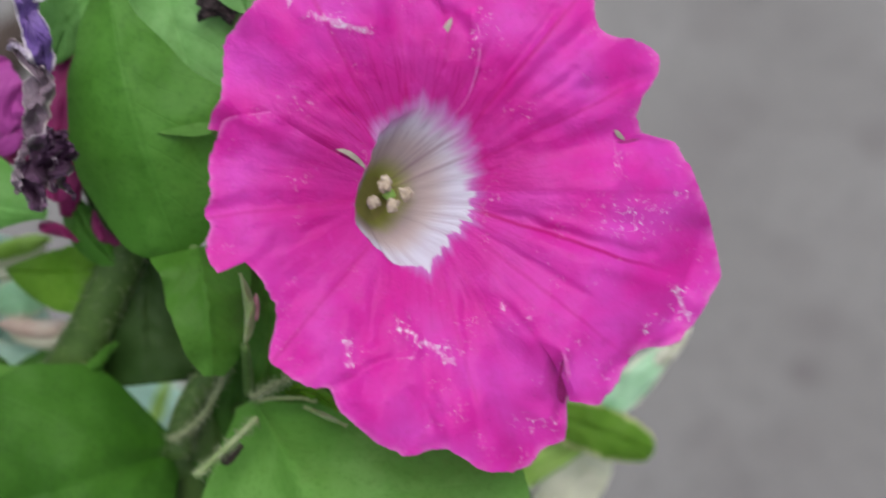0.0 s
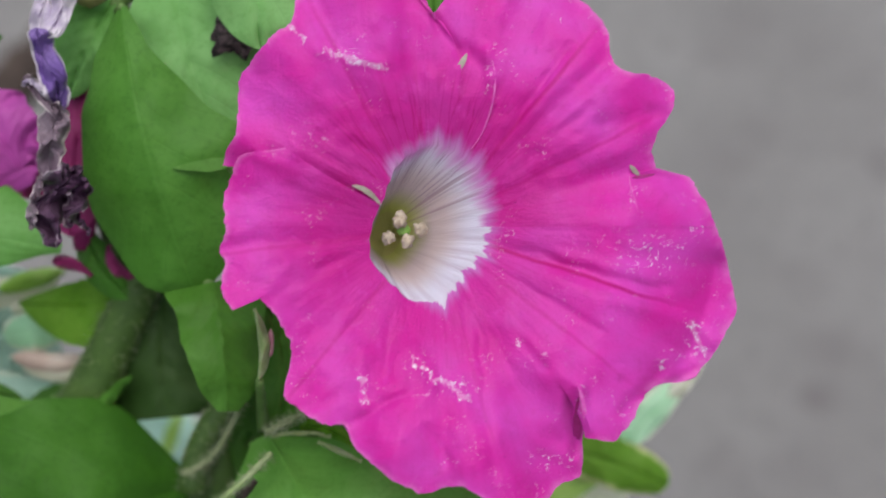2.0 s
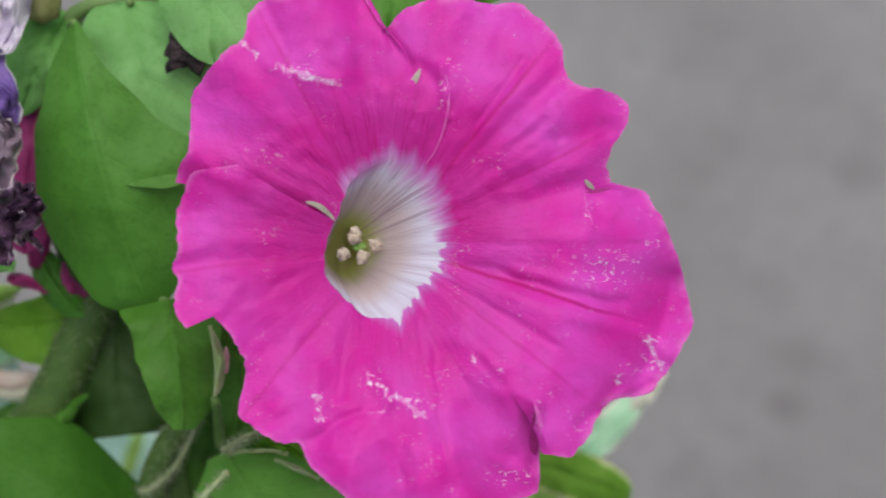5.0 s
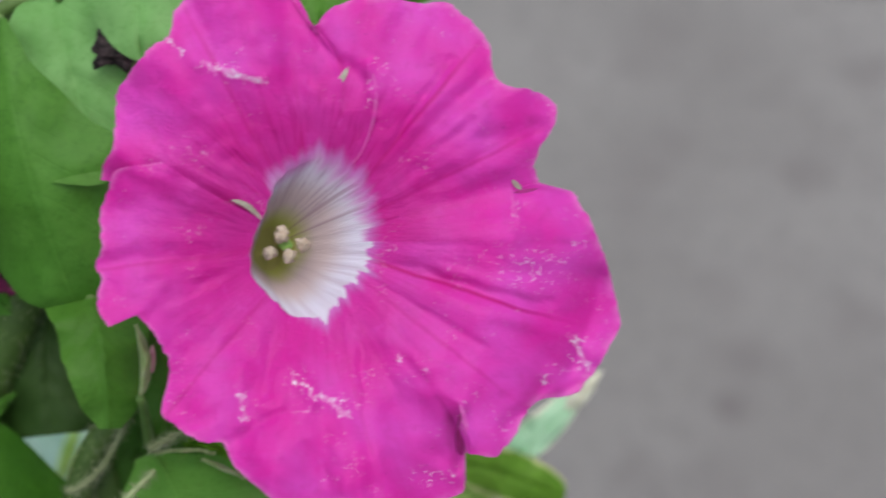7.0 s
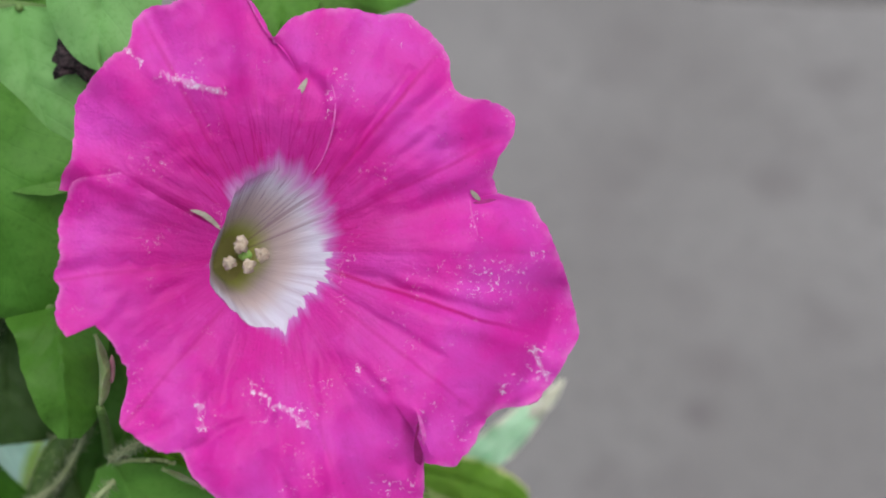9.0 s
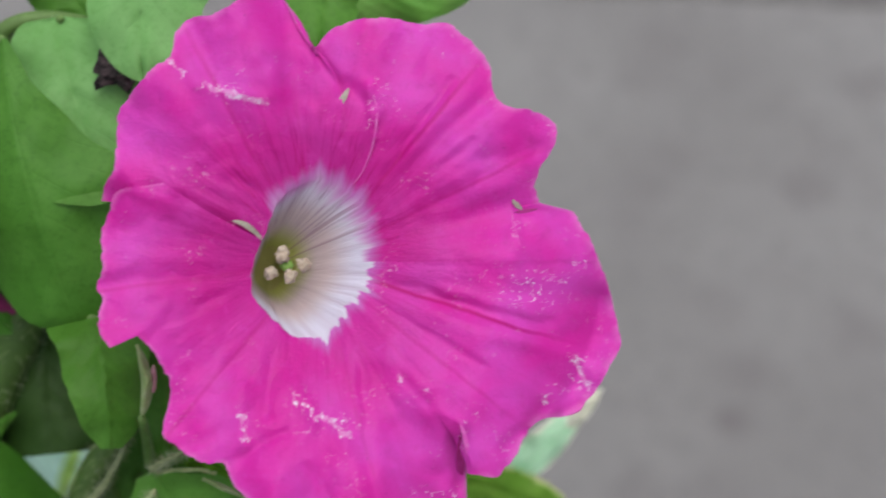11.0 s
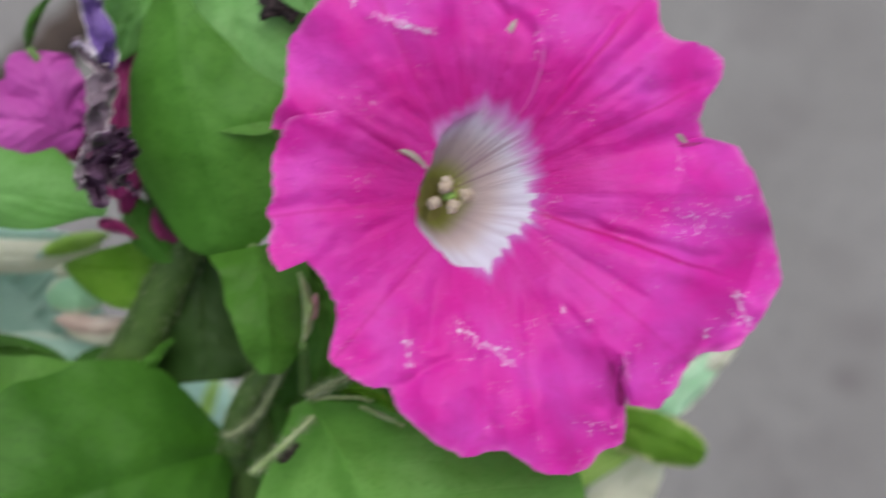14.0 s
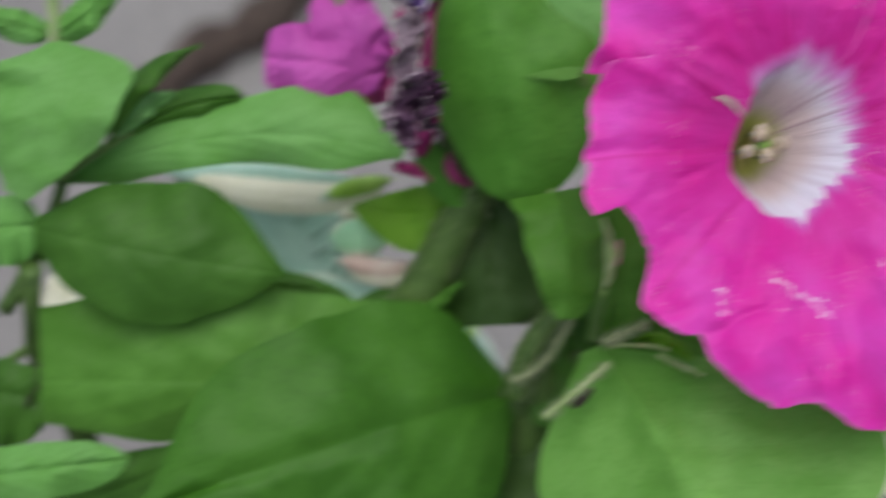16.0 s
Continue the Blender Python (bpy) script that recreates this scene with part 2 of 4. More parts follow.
def concrete_material():
    m, n, l, b = material("worn_concrete", rough=0.9)
    geo = n.new("ShaderNodeTexCoord").outputs["Object"]
    cloud = noise_node(n, l, geo, 5.0, 4.0, 0.55, 0.4)
    blot = noise_node(n, l, geo, 26.0, 3.0, 0.55, 0.2)
    grit = noise_node(n, l, geo, 420.0, 4.0, 0.7)
    col = mix_node(n, l, ramp_node(n, l, cloud, 0.32, 0.7), (0.188, 0.184, 0.182), (0.232, 0.229, 0.227))
    col = mix_node(n, l, ramp_node(n, l, blot, 0.52, 0.72, 0.0, 0.3), col, (0.160, 0.152, 0.153))
    col = mix_node(n, l, ramp_node(n, l, grit, 0.5, 0.8, 0.0, 0.35), col, (0.10, 0.095, 0.095))
    mott = noise_node(n, l, geo, 95.0, 3.0, 0.6)
    col = mix_node(n, l, ramp_node(n, l, mott, 0.50, 0.68, 0.0, 0.45), col, (0.135, 0.130, 0.132))
    # old stains: centre, reach and depth
    bent = n.new("ShaderNodeVectorMath")
    bent.operation = "MULTIPLY_ADD"
    wobble = n.new("ShaderNodeTexNoise")
    wobble.inputs["Scale"].default_value = 60.0
    l.new(geo, wobble.inputs["Vector"])
    l.new(wobble.outputs["Color"], bent.inputs[0])
    bent.inputs[1].default_value = (0.014, 0.014, 0.0)
    l.new(geo, bent.inputs[2])
    for x, y, reach, depth in STAINS:
        gap = n.new("ShaderNodeVectorMath")
        gap.operation = "DISTANCE"
        l.new(bent.outputs[0], gap.inputs[0])
        gap.inputs[1].default_value = (x + 0.007, y + 0.007, 0.0)
        col = mix_node(n, l, ramp_node(n, l, gap.outputs["Value"], 0.2 * reach, 1.5 * reach, depth, 0.0), col, (0.112, 0.100, 0.104))
    l.new(col, b.inputs["Base Color"])
    bump_node(n, l, math_node(n, l, "ADD", math_node(n, l, "MULTIPLY", blot, 0.5), grit), 0.5, 0.002, b)
    return m


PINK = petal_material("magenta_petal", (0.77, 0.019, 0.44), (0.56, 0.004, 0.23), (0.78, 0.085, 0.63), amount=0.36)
PINK_BACK = petal_material("mauve_petal", (0.52, 0.075, 0.42), (0.36, 0.035, 0.27), (0.56, 0.11, 0.48), eye=False)
RED_PINK = petal_material("crimson_pink_petal", (0.38, 0.028, 0.17), (0.24, 0.010, 0.10), (0.42, 0.06, 0.23), eye=False)
GREEN = leaf_material("green_leaf", (0.069, 0.205, 0.022), (0.107, 0.285, 0.043), (0.039, 0.130, 0.010), amount=0.25)
GREEN_PALE = leaf_material("whitish_green_leaf", (0.190, 0.455, 0.128), (0.255, 0.535, 0.187), (0.125, 0.330, 0.065), amount=0.35)
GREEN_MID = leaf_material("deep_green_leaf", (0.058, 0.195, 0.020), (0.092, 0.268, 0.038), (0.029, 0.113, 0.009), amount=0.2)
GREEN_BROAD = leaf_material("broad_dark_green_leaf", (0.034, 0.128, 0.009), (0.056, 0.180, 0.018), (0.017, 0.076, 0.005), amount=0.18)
GREEN_LIGHT = leaf_material("pale_green_leaf", (0.142, 0.380, 0.078), (0.199, 0.460, 0.131), (0.085, 0.240, 0.032), amount=0.35)
GREEN_FRESH = leaf_material("fresh_green_leaf", (0.145, 0.38, 0.062), (0.21, 0.47, 0.105), (0.088, 0.25, 0.032), amount=0.35)
GREEN_SOFT = leaf_material("soft_green_leaf", (0.098, 0.27, 0.042), (0.135, 0.33, 0.062), (0.062, 0.18, 0.022), amount=0.3)
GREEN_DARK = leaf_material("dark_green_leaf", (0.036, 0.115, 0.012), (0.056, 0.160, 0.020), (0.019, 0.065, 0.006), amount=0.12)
GREEN_YELLOW = leaf_material("yellow_green_leaf", (0.13, 0.33, 0.02), (0.22, 0.46, 0.05), (0.06, 0.18, 0.01), amount=0.35)
SAGE = leaf_material("grey_green_leaf", (0.43, 0.68, 0.57), (0.55, 0.77, 0.67), (0.33, 0.55, 0.45), margin=(0.70, 0.78, 0.66), margin_at=(0.36, 0.5))
CREAM = leaf_material("cream_leaf", (0.86, 0.87, 0.70), (0.91, 0.92, 0.80), (0.62, 0.66, 0.46), amount=0.3)
BLUSH = leaf_material("blush_cream_leaf", (0.78, 0.62, 0.55), (0.88, 0.80, 0.72), (0.60, 0.44, 0.38), amount=0.3)
MINT = leaf_material("mint_leaf", (0.48, 0.82, 0.54), (0.60, 0.88, 0.64), (0.36, 0.66, 0.40), margin=(0.84, 0.86, 0.72), margin_at=(0.36, 0.48), amount=0.35)
LIME = leaf_material("lime_edged_leaf", (0.12, 0.29, 0.022), (0.18, 0.38, 0.04), (0.065, 0.18, 0.01), margin=(0.62, 0.68, 0.30), margin_at=(0.42, 0.50), amount=0.3)
LEMON = leaf_material("lemon_green_leaf", (0.38, 0.66, 0.10), (0.52, 0.76, 0.22), (0.26, 0.52, 0.06), amount=0.3)
# olive leaf colour, darkened to hold the shade behind stem and bloom
OLIVE_SHADED = leaf_material("shaded_olive_leaf", (0.026, 0.066, 0.012), (0.040, 0.086, 0.019), (0.015, 0.036, 0.008), amount=0.05)
PALE_FOLD = plain_material("pale_petal_underside", (0.34, 0.31, 0.25), (0.46, 0.42, 0.36), 300.0, 0.7, 0.2, 0.0003, 0.2)
# dark magenta that paints the shade in the bloom's folds
FOLD_SHADE = plain_material("magenta_fold_shade", (0.33, 0.009, 0.17), (0.45, 0.018, 0.25), 300.0, 0.6, 0.2, 0.0003, 0.2)
CREASE_PINK = plain_material("pale_pink_crease", (0.80, 0.075, 0.55), (0.83, 0.22, 0.64), 900.0, 0.45, 0.3, 0.0003, 0.2)
SEPAL = plain_material("pale_sepal", (0.30, 0.42, 0.16), (0.42, 0.50, 0.27), 260.0, 0.6, 0.3, 0.0003, 0.2)
VIOLET = leaf_material("withered_violet_petal", (0.17, 0.09, 0.36), (0.32, 0.22, 0.50), (0.08, 0.04, 0.18), margin=(0.72, 0.66, 0.72), margin_at=(0.40, 0.46), amount=0.2)
ASH = leaf_material("withered_grey_petal", (0.17, 0.115, 0.155), (0.34, 0.27, 0.32), (0.06, 0.035, 0.055), margin=(0.66, 0.58, 0.58), margin_at=(0.42, 0.48), amount=0.1)
DUSK = leaf_material("shrivelled_purple_petal", (0.075, 0.030, 0.072), (0.17, 0.10, 0.165), (0.02, 0.01, 0.025), margin=(0.38, 0.31, 0.36), margin_at=(0.40, 0.47), amount=0.05)
STEM = plain_material("hairy_green_stem", (0.036, 0.086, 0.010), (0.062, 0.130, 0.020), 160.0)
STEM_OLIVE = plain_material("grey_olive_stalk", (0.16, 0.20, 0.09), (0.22, 0.26, 0.14), 160.0)
STEM_GREEN = plain_material("green_stalk", (0.085, 0.17, 0.035), (0.13, 0.24, 0.06), 160.0)
STALK_SAGE = plain_material("grey_green_stalk", (0.34, 0.56, 0.45), (0.46, 0.66, 0.55), 200.0)
STEM_PALE = plain_material("pale_downy_stem", (0.20, 0.30, 0.10), (0.32, 0.40, 0.20), 200.0)
PALE_LILAC = plain_material("pale_lilac_petal", (0.58, 0.48, 0.68), (0.86, 0.82, 0.86), 120.0, 0.8, 0.8, 0.001, 0.3)
CRUMBS = plain_material("crumbled_dead_leaf", (0.010, 0.005, 0.006), (0.15, 0.10, 0.11), 900.0, 0.8, 1.0, 0.002)
DEAD = plain_material("dead_brown_leaf", (0.014, 0.008, 0.008), (0.05, 0.03, 0.026), 300.0, 0.8, 1.0, 0.001)
CALYX = plain_material("yellowish_calyx", (0.14, 0.16, 0.04), (0.22, 0.22, 0.08), 200.0, 0.6)
BUD = plain_material("pink_bud", (0.42, 0.16, 0.24), (0.55, 0.34, 0.34), 250.0, 0.6, 0.3)
DOWN = plain_material("pale_down", (0.36, 0.44, 0.24), (0.50, 0.56, 0.38), 300.0, 0.6, 0.1, 0.0002, 0.4)
ANTHER = plain_material("beige_anther", (0.40, 0.32, 0.24), (0.56, 0.48, 0.38), 900.0, 0.9, 0.8, 0.0003)
STIGMA = plain_material("green_stigma", (0.16, 0.34, 0.04), (0.24, 0.44, 0.08), 900.0, 0.35)
BARK = plain_material("brown_twig", (0.032, 0.022, 0.018), (0.07, 0.05, 0.04), 90.0, 0.9)
CONCRETE = concrete_material()

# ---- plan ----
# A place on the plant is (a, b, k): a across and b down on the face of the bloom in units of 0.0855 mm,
# and k, how many times as far back as that face, which stands 0.2193 m along the viewing axis.
UNIT, FACE = 0.078 / 912, 0.2193


def at(a, b, k=1.0):
    return BASE @ Vector(((a - 784) * UNIT * k, (441 - b) * UNIT * k, -FACE * k))


def empty(name, place):
    ob = new(name)
    ob.matrix_world = Matrix.Translation(place)
    ob.empty_display_size = 0.01
    return ob


def part(name, mesh, mat, parent, label=""):
    """Links a mesh in world coordinates as ONE object under its thing or part."""
    ob = new(name, mesh)
    mesh.materials.append(mat)
    if not mesh.attributes.get("sharp_edge"):
        mesh.shade_smooth()
    if parent:
        ob.parent = parent
        bpy.context.view_layer.update()
        ob.matrix_parent_inverse = parent.matrix_world.inverted()
    return tagged(ob, label) if label else ob


def shell(name, grid, thick, extra=None, uv=None):
    """A thin blade from a grid of places (nu, nv, 3): front, back and rim. extra: name -> (nu, nv, 3) values."""
    nu, nv = grid.shape[:2]
    du, dv = np.gradient(grid, axis=0), np.gradient(grid, axis=1)
    nor = np.cross(du, dv)
    nor /= np.maximum(np.linalg.norm(nor, axis=2, keepdims=True), 1e-12)
    eye = np.array(BASE.translation)
    if np.mean(np.sum(nor * (eye - grid), axis=2)) < 0:
        nor = -nor
        flip = True
    else:
        flip = False
    verts = np.concatenate([grid.reshape(-1, 3), (grid - nor * thick).reshape(-1, 3)])
    idx = np.arange(nu * nv).reshape(nu, nv)
    quads = np.stack([idx[:-1, :-1], idx[1:, :-1], idx[1:, 1:], idx[:-1, 1:]], -1).reshape(-1, 4)
    if flip:
        quads = quads[:, ::-1]
    off = nu * nv
    ring = np.concatenate([idx[:, 0], idx[-1, 1:], idx[::-1, -1][1:], idx[0, ::-1][1:-1]])
    nxt = np.roll(ring, -1)
    rim = np.stack([ring, nxt, nxt + off, ring + off], -1)
    if flip:
        rim = rim[:, ::-1]
    faces = np.concatenate([quads, quads[:, ::-1] + off, rim[:, ::-1]])
    mesh = bpy.data.meshes.new(name)
    mesh.from_pydata(verts.tolist(), [], faces.tolist())
    for key, values in (extra or {}).items():
        a = mesh.attributes.new(key, "FLOAT_VECTOR", "POINT")
        v = values.reshape(-1, 3)
        a.data.foreach_set("vector", np.concatenate([v, v]).astype(np.float32).ravel())
    if uv is not None:
        layer = mesh.uv_layers.new(name="blade")
        loops = np.zeros(len(mesh.loops), dtype=np.int32)
        mesh.loops.foreach_get("vertex_index", loops)
        flat_uv = np.concatenate([uv.reshape(-1, 2)] * 2)[loops]
        layer.data.foreach_set("uv", flat_uv.astype(np.float32).ravel())
    mesh.update()
    mesh.shade_smooth()
    mesh.set_sharp_from_angle(angle=radians(55))
    return mesh


def curve3(p, q, r, n):
    """A smooth line from p to r that passes through q half way."""
    p, q, r = (np.array(v, float) for v in (p, q, r))
    c = 2 * q - 0.5 * (p + r)
    s = np.linspace(0, 1, n)[:, None]
    return (1 - s) ** 2 * p + 2 * s * (1 - s) * c + s ** 2 * r


def smooth_keys(keys, x):
    """Catmull-Rom through evenly spaced keys, x from 0 to 1."""
    y = x * (len(keys) - 1)
    i = min(int(y), len(keys) - 2)
    f = y - i
    p = [keys[max(0, min(len(keys) - 1, i + o))] for o in (-1, 0, 1, 2)]
    return p[1] + 0.5 * f * (p[2] - p[0] + f * (2 * p[0] - 5 * p[1] + 4 * p[2] - p[3] + f * (3 * (p[1] - p[2]) + p[3] - p[0])))


def blade_grid(base, mid, tip, left, right, tuck=(0.02, 0.02), e=(0.55, 0.65), er=None, wave=0.005, lumpy=0.003, groove=0.003, pucker=0.0006, roof=(0, 0), fade=1.0, lw=None, rw=None, seed=0, nu=44, nv=25):
    """Places of a leaf blade: midrib base-mid-tip, half widths to its left and right, how far the two edges lie back.
    lw, rw: the shares of those widths from base to tip, in place of e; roof: how steeply the halves fall away from the midrib near the base."""
    rib = curve3(base, mid, tip, nu)
    s = np.linspace(0.0, 1.0, nu)
    outline = []
    for p, q in (e, er or e):
        peak = p / (p + q)
        outline.append((np.maximum(s, 1e-4) ** p * np.maximum(1 - s, 1e-4) ** q) / (peak ** p * (1 - peak) ** q))
    for side_no, keys in enumerate((lw, rw)):
        if keys:
            outline[side_no] = np.maximum(0.004, np.array([smooth_keys(keys, x) for x in s]))
    tan = np.gradient(rib[:, :2], axis=0)
    tan /= np.linalg.norm(tan, axis=1, keepdims=True)
    side = np.stack([tan[:, 1], -tan[:, 0]], -1)
    t = np.linspace(-1, 1, nv)
    out = np.zeros((nu, nv, 3))
    rnd = random.Random(seed)
    ph = [rnd.uniform(0, 6.28) for _ in range(6)]
    for j, tj in enumerate(t):
        w = outline[0] if tj < 0 else outline[1]
        half = (left if tj < 0 else right) * w
        ragged = np.array([1 + 0.10 * noise.noise(Vector((x * 4.0, seed * 3.3, 2.0 * (tj > 0)))) + 0.05 * noise.noise(Vector((x * 11.0, seed * 5.3, 4.0 * (tj > 0)))) for x in s])
        out[:, j, :2] = rib[:, :2] + side * (tj * half * ragged)[:, None]
        back = (tuck[0] if tj < 0 else tuck[1]) * tj * tj * w
        lump = np.array([noise.noise(Vector((x / 75, y / 75, seed * 1.7))) + 0.5 * noise.noise(Vector((x / 30, y / 30, seed * 2.9))) for x, y in out[:, j, :2]])
        ripple = wave * abs(tj) * (np.sin(s * 11 + ph[2] + 3 * (tj > 0)) + 0.6 * np.sin(s * 19 + ph[3] + tj)) * w
        quilt = pucker * np.sin(s * 44 - abs(tj) * 16) * w * (1 - abs(tj) ** 4)
        out[:, j, 2] = rib[:, 2] + 0.45 * back + lumpy * lump * np.minimum(1, 3 * w) + ripple + quilt + groove * np.exp(-(tj / 0.10) ** 2) + (roof[0] if tj < 0 else roof[1]) * abs(tj) * w * (1 - fade * s)
    return out


def placed(g):
    flat = [at(a, b, k) for a, b, k in g.reshape(-1, 3)]
    return np.array(flat).reshape(g.shape)


def blade_uv(nu, nv):
    u, v = np.meshgrid(np.linspace(0, 1, nv), np.linspace(0, 1, nu))
    return np.stack([u, v], -1)


def leaf(parent, base, mid, tip, left, right, mat=None, label="", name="leaf", thick=0.0004, **more):
    g = blade_grid(base, mid, tip, left, right, **more)
    return part(name, shell(name, placed(g), thick, uv=blade_uv(*g.shape[:2])), mat or GREEN, parent, label)


def loose_petal(parent, base, mid, tip, left, right, mat, label="", **more):
    """A petal seen from behind other things."""
    g = blade_grid(base, mid, tip, left, right, **more)
    nu, nv = g.shape[:2]
    u = blade_uv(nu, nv)
    polar = np.stack([(u[..., 0] - 0.5) * 1.6, 2.6 + 2 * u[..., 1], np.ones((nu, nv))], -1)
    flat = np.stack([g[..., 0] * 0.00855, g[..., 1] * 0.00855, np.zeros((nu, nv))], -1)
    return part("petal", shell("petal", placed(g), 0.0003, {"polar": polar, "flat": flat}), mat, parent, label)


def tube(name, points, radii, mat, parent, label="", sides=12, rough=0.0, seed=0):
    """A round stalk along world places with its radius at each one, capped."""
    n = len(points)
    pts = [Vector(p) for p in points]
    bm = bmesh.new()
    rings = []
    up = Vector((0.31, 0.22, 0.93))
    for i, p in enumerate(pts):
        d = (pts[min(i + 1, n - 1)] - pts[max(i - 1, 0)]).normalized()
        x = d.cross(up)
        x = x.normalized() if x.length > 1e-3 else d.orthogonal().normalized()
        y = d.cross(x)
        ring = []
        for j in range(sides):
            a = 2 * math.pi * j / sides
            r = radii[i]
            v = p + (x * math.cos(a) + y * math.sin(a)) * r
            if rough:
                v += (x * math.cos(a) + y * math.sin(a)) * r * rough * noise.noise(Vector((v.x, v.y, v.z)) * (0.9 / max(r, 1e-4)) + Vector((seed, 0, 0)))
            ring.append(bm.verts.new(v))
        rings.append(ring)
    for r0, r1 in zip(rings, rings[1:]):
        for j in range(sides):
            bm.faces.new((r0[j], r0[(j + 1) % sides], r1[(j + 1) % sides], r1[j]))
    bm.faces.new(rings[0][::-1])
    bm.faces.new(rings[-1])
    bmesh.ops.recalc_face_normals(bm, faces=bm.faces)
    mesh = bpy.data.meshes.new(name)
    bm.to_mesh(mesh)
    bm.free()
    return part(name, mesh, mat, parent, label)


def line(p, q, r, n=14):
    """World places along a smooth line through three places of the plant."""
    return [at(*v) for v in curve3(p, q, r, n)]


def taper(r0, r1, n=14):
    return [r0 + (r1 - r0) * i / (n - 1) for i in range(n)]


# ---- ground ----
def sheet(name, half, n, mat):
    bm = bmesh.new()
    bmesh.ops.create_grid(bm, x_segments=n, y_segments=n, size=half)
    mesh = bpy.data.meshes.new(name)
    bm.to_mesh(mesh)
    bm.free()
    ob = new(name, mesh)
    mesh.materials.append(mat)
    return ob


ground = tagged(sheet("ground", 600, 4, CONCRETE), "worn grey concrete ground with faint dark stains", "ground", kind="structure")

# ---- petunia ----
root = at(330, 900, 1.24)
root.z = 0.0
plant = tagged(empty("petunia_plant", root), "petunia plant with magenta bloom, green leaves and withered flowers", "plant")

HUB = (738, 432)
EYE_EDGE = [96, 100, 108, 122, 134, 141, 146, 136, 124, 108, 98, 100, 106, 114, 124, 124, 127, 140, 136, 118, 101, 94, 94, 97]


def ring_value(keys, deg):
    x = (deg % 360) / 360 * len(keys)
    i = int(x) % len(keys)
    f = x - int(x)
    f = f * f * (3 - 2 * f)
    return keys[i] * (1 - f) + keys[(i + 1) % len(keys)] * f


FOLDS = [(-17.5, 1.0), (44.0, 0.9), (63.0, 0.6), (118.0, 0.5), (186.0, 0.6), (232.0, 0.7), (-76.0, 0.4), (-33.0, 0.2), (16.0, 0.5), (26.0, 0.6), (97.0, 0.6)]


def off_line(x, y, x0, y0, x1, y1):
    """How far (x, y) lies off the line between two ends."""
    dx, dy = x1 - x0, y1 - y0
    t = max(0.0, min(1.0, ((x - x0) * dx + (y - y0) * dy) / (dx * dx + dy * dy)))
    return math.hypot(x - x0 - t * dx, y - y0 - t * dy)


# ridges (+) and creases (-) of the face: the two ends, height in mm, half width
RELIEF = [(614, 655, 617, 752, 1.3, 17), (700, 655, 742, 705, 1.3, 16), (664, 590, 656, 700, -1.1, 13), (588, 786, 690, 740, -1.0, 9), (728, 792, 768, 850, -0.9, 8),
          (984, 752, 994, 835, -2.6, 11), (1000, 722, 1016, 795, 1.5, 8), (960, 700, 1000, 722, 1.0, 16), (1080, 770, 1151, 688, -1.3, 12), (1120, 738, 1208, 690, -1.7, 9),
          (850, 500, 1040, 615, -0.7, 9), (870, 470, 1160, 545, -1.0, 10), (862, 284, 985, 112, -1.2, 9), (905, 270, 1010, 130, 0.6, 26), (887, 332, 1019, 222, -1.0, 10),
          (1040, 255, 1125, 225, -1.8, 18), (1040, 185, 1130, 165, 1.0, 22), (1000, 305, 1110, 300, 0.9, 20), (1092, 338, 1106, 405, 0.8, 8), (1135, 345, 1100, 338, -1.2, 10),
          (795, 120, 835, 150, -1.2, 14), (836, 118, 848, 205, 0.9, 8), (848, 205, 815, 290, 0.7, 9), (745, 60, 790, 140, -1.4, 9), (430, 310, 480, 330, 0.9, 16),
          (535, 118, 650, 150, 0.9, 12), (600, 280, 660, 320, -0.8, 8), (560, 300, 650, 345, 0.6, 10), (545, 505, 625, 470, -0.8, 9), (470, 540, 570, 500, -0.5, 12),
          (820, 610, 850, 880, -0.7, 9), (780, 650, 800, 860, 0.6, 22), (900, 640, 960, 700, -0.8, 12), (890, 800, 1000, 850, 0.9, 14), (1150, 480, 1250, 520, 0.8, 20),
          (1090, 590, 1210, 620, -0.8, 16), (665, 250, 690, 330, -0.7, 6), (705, 215, 720, 300, -0.6, 6), (480, 760, 560, 740, -0.8, 12), (520, 700, 590, 640, 0.8, 18)]


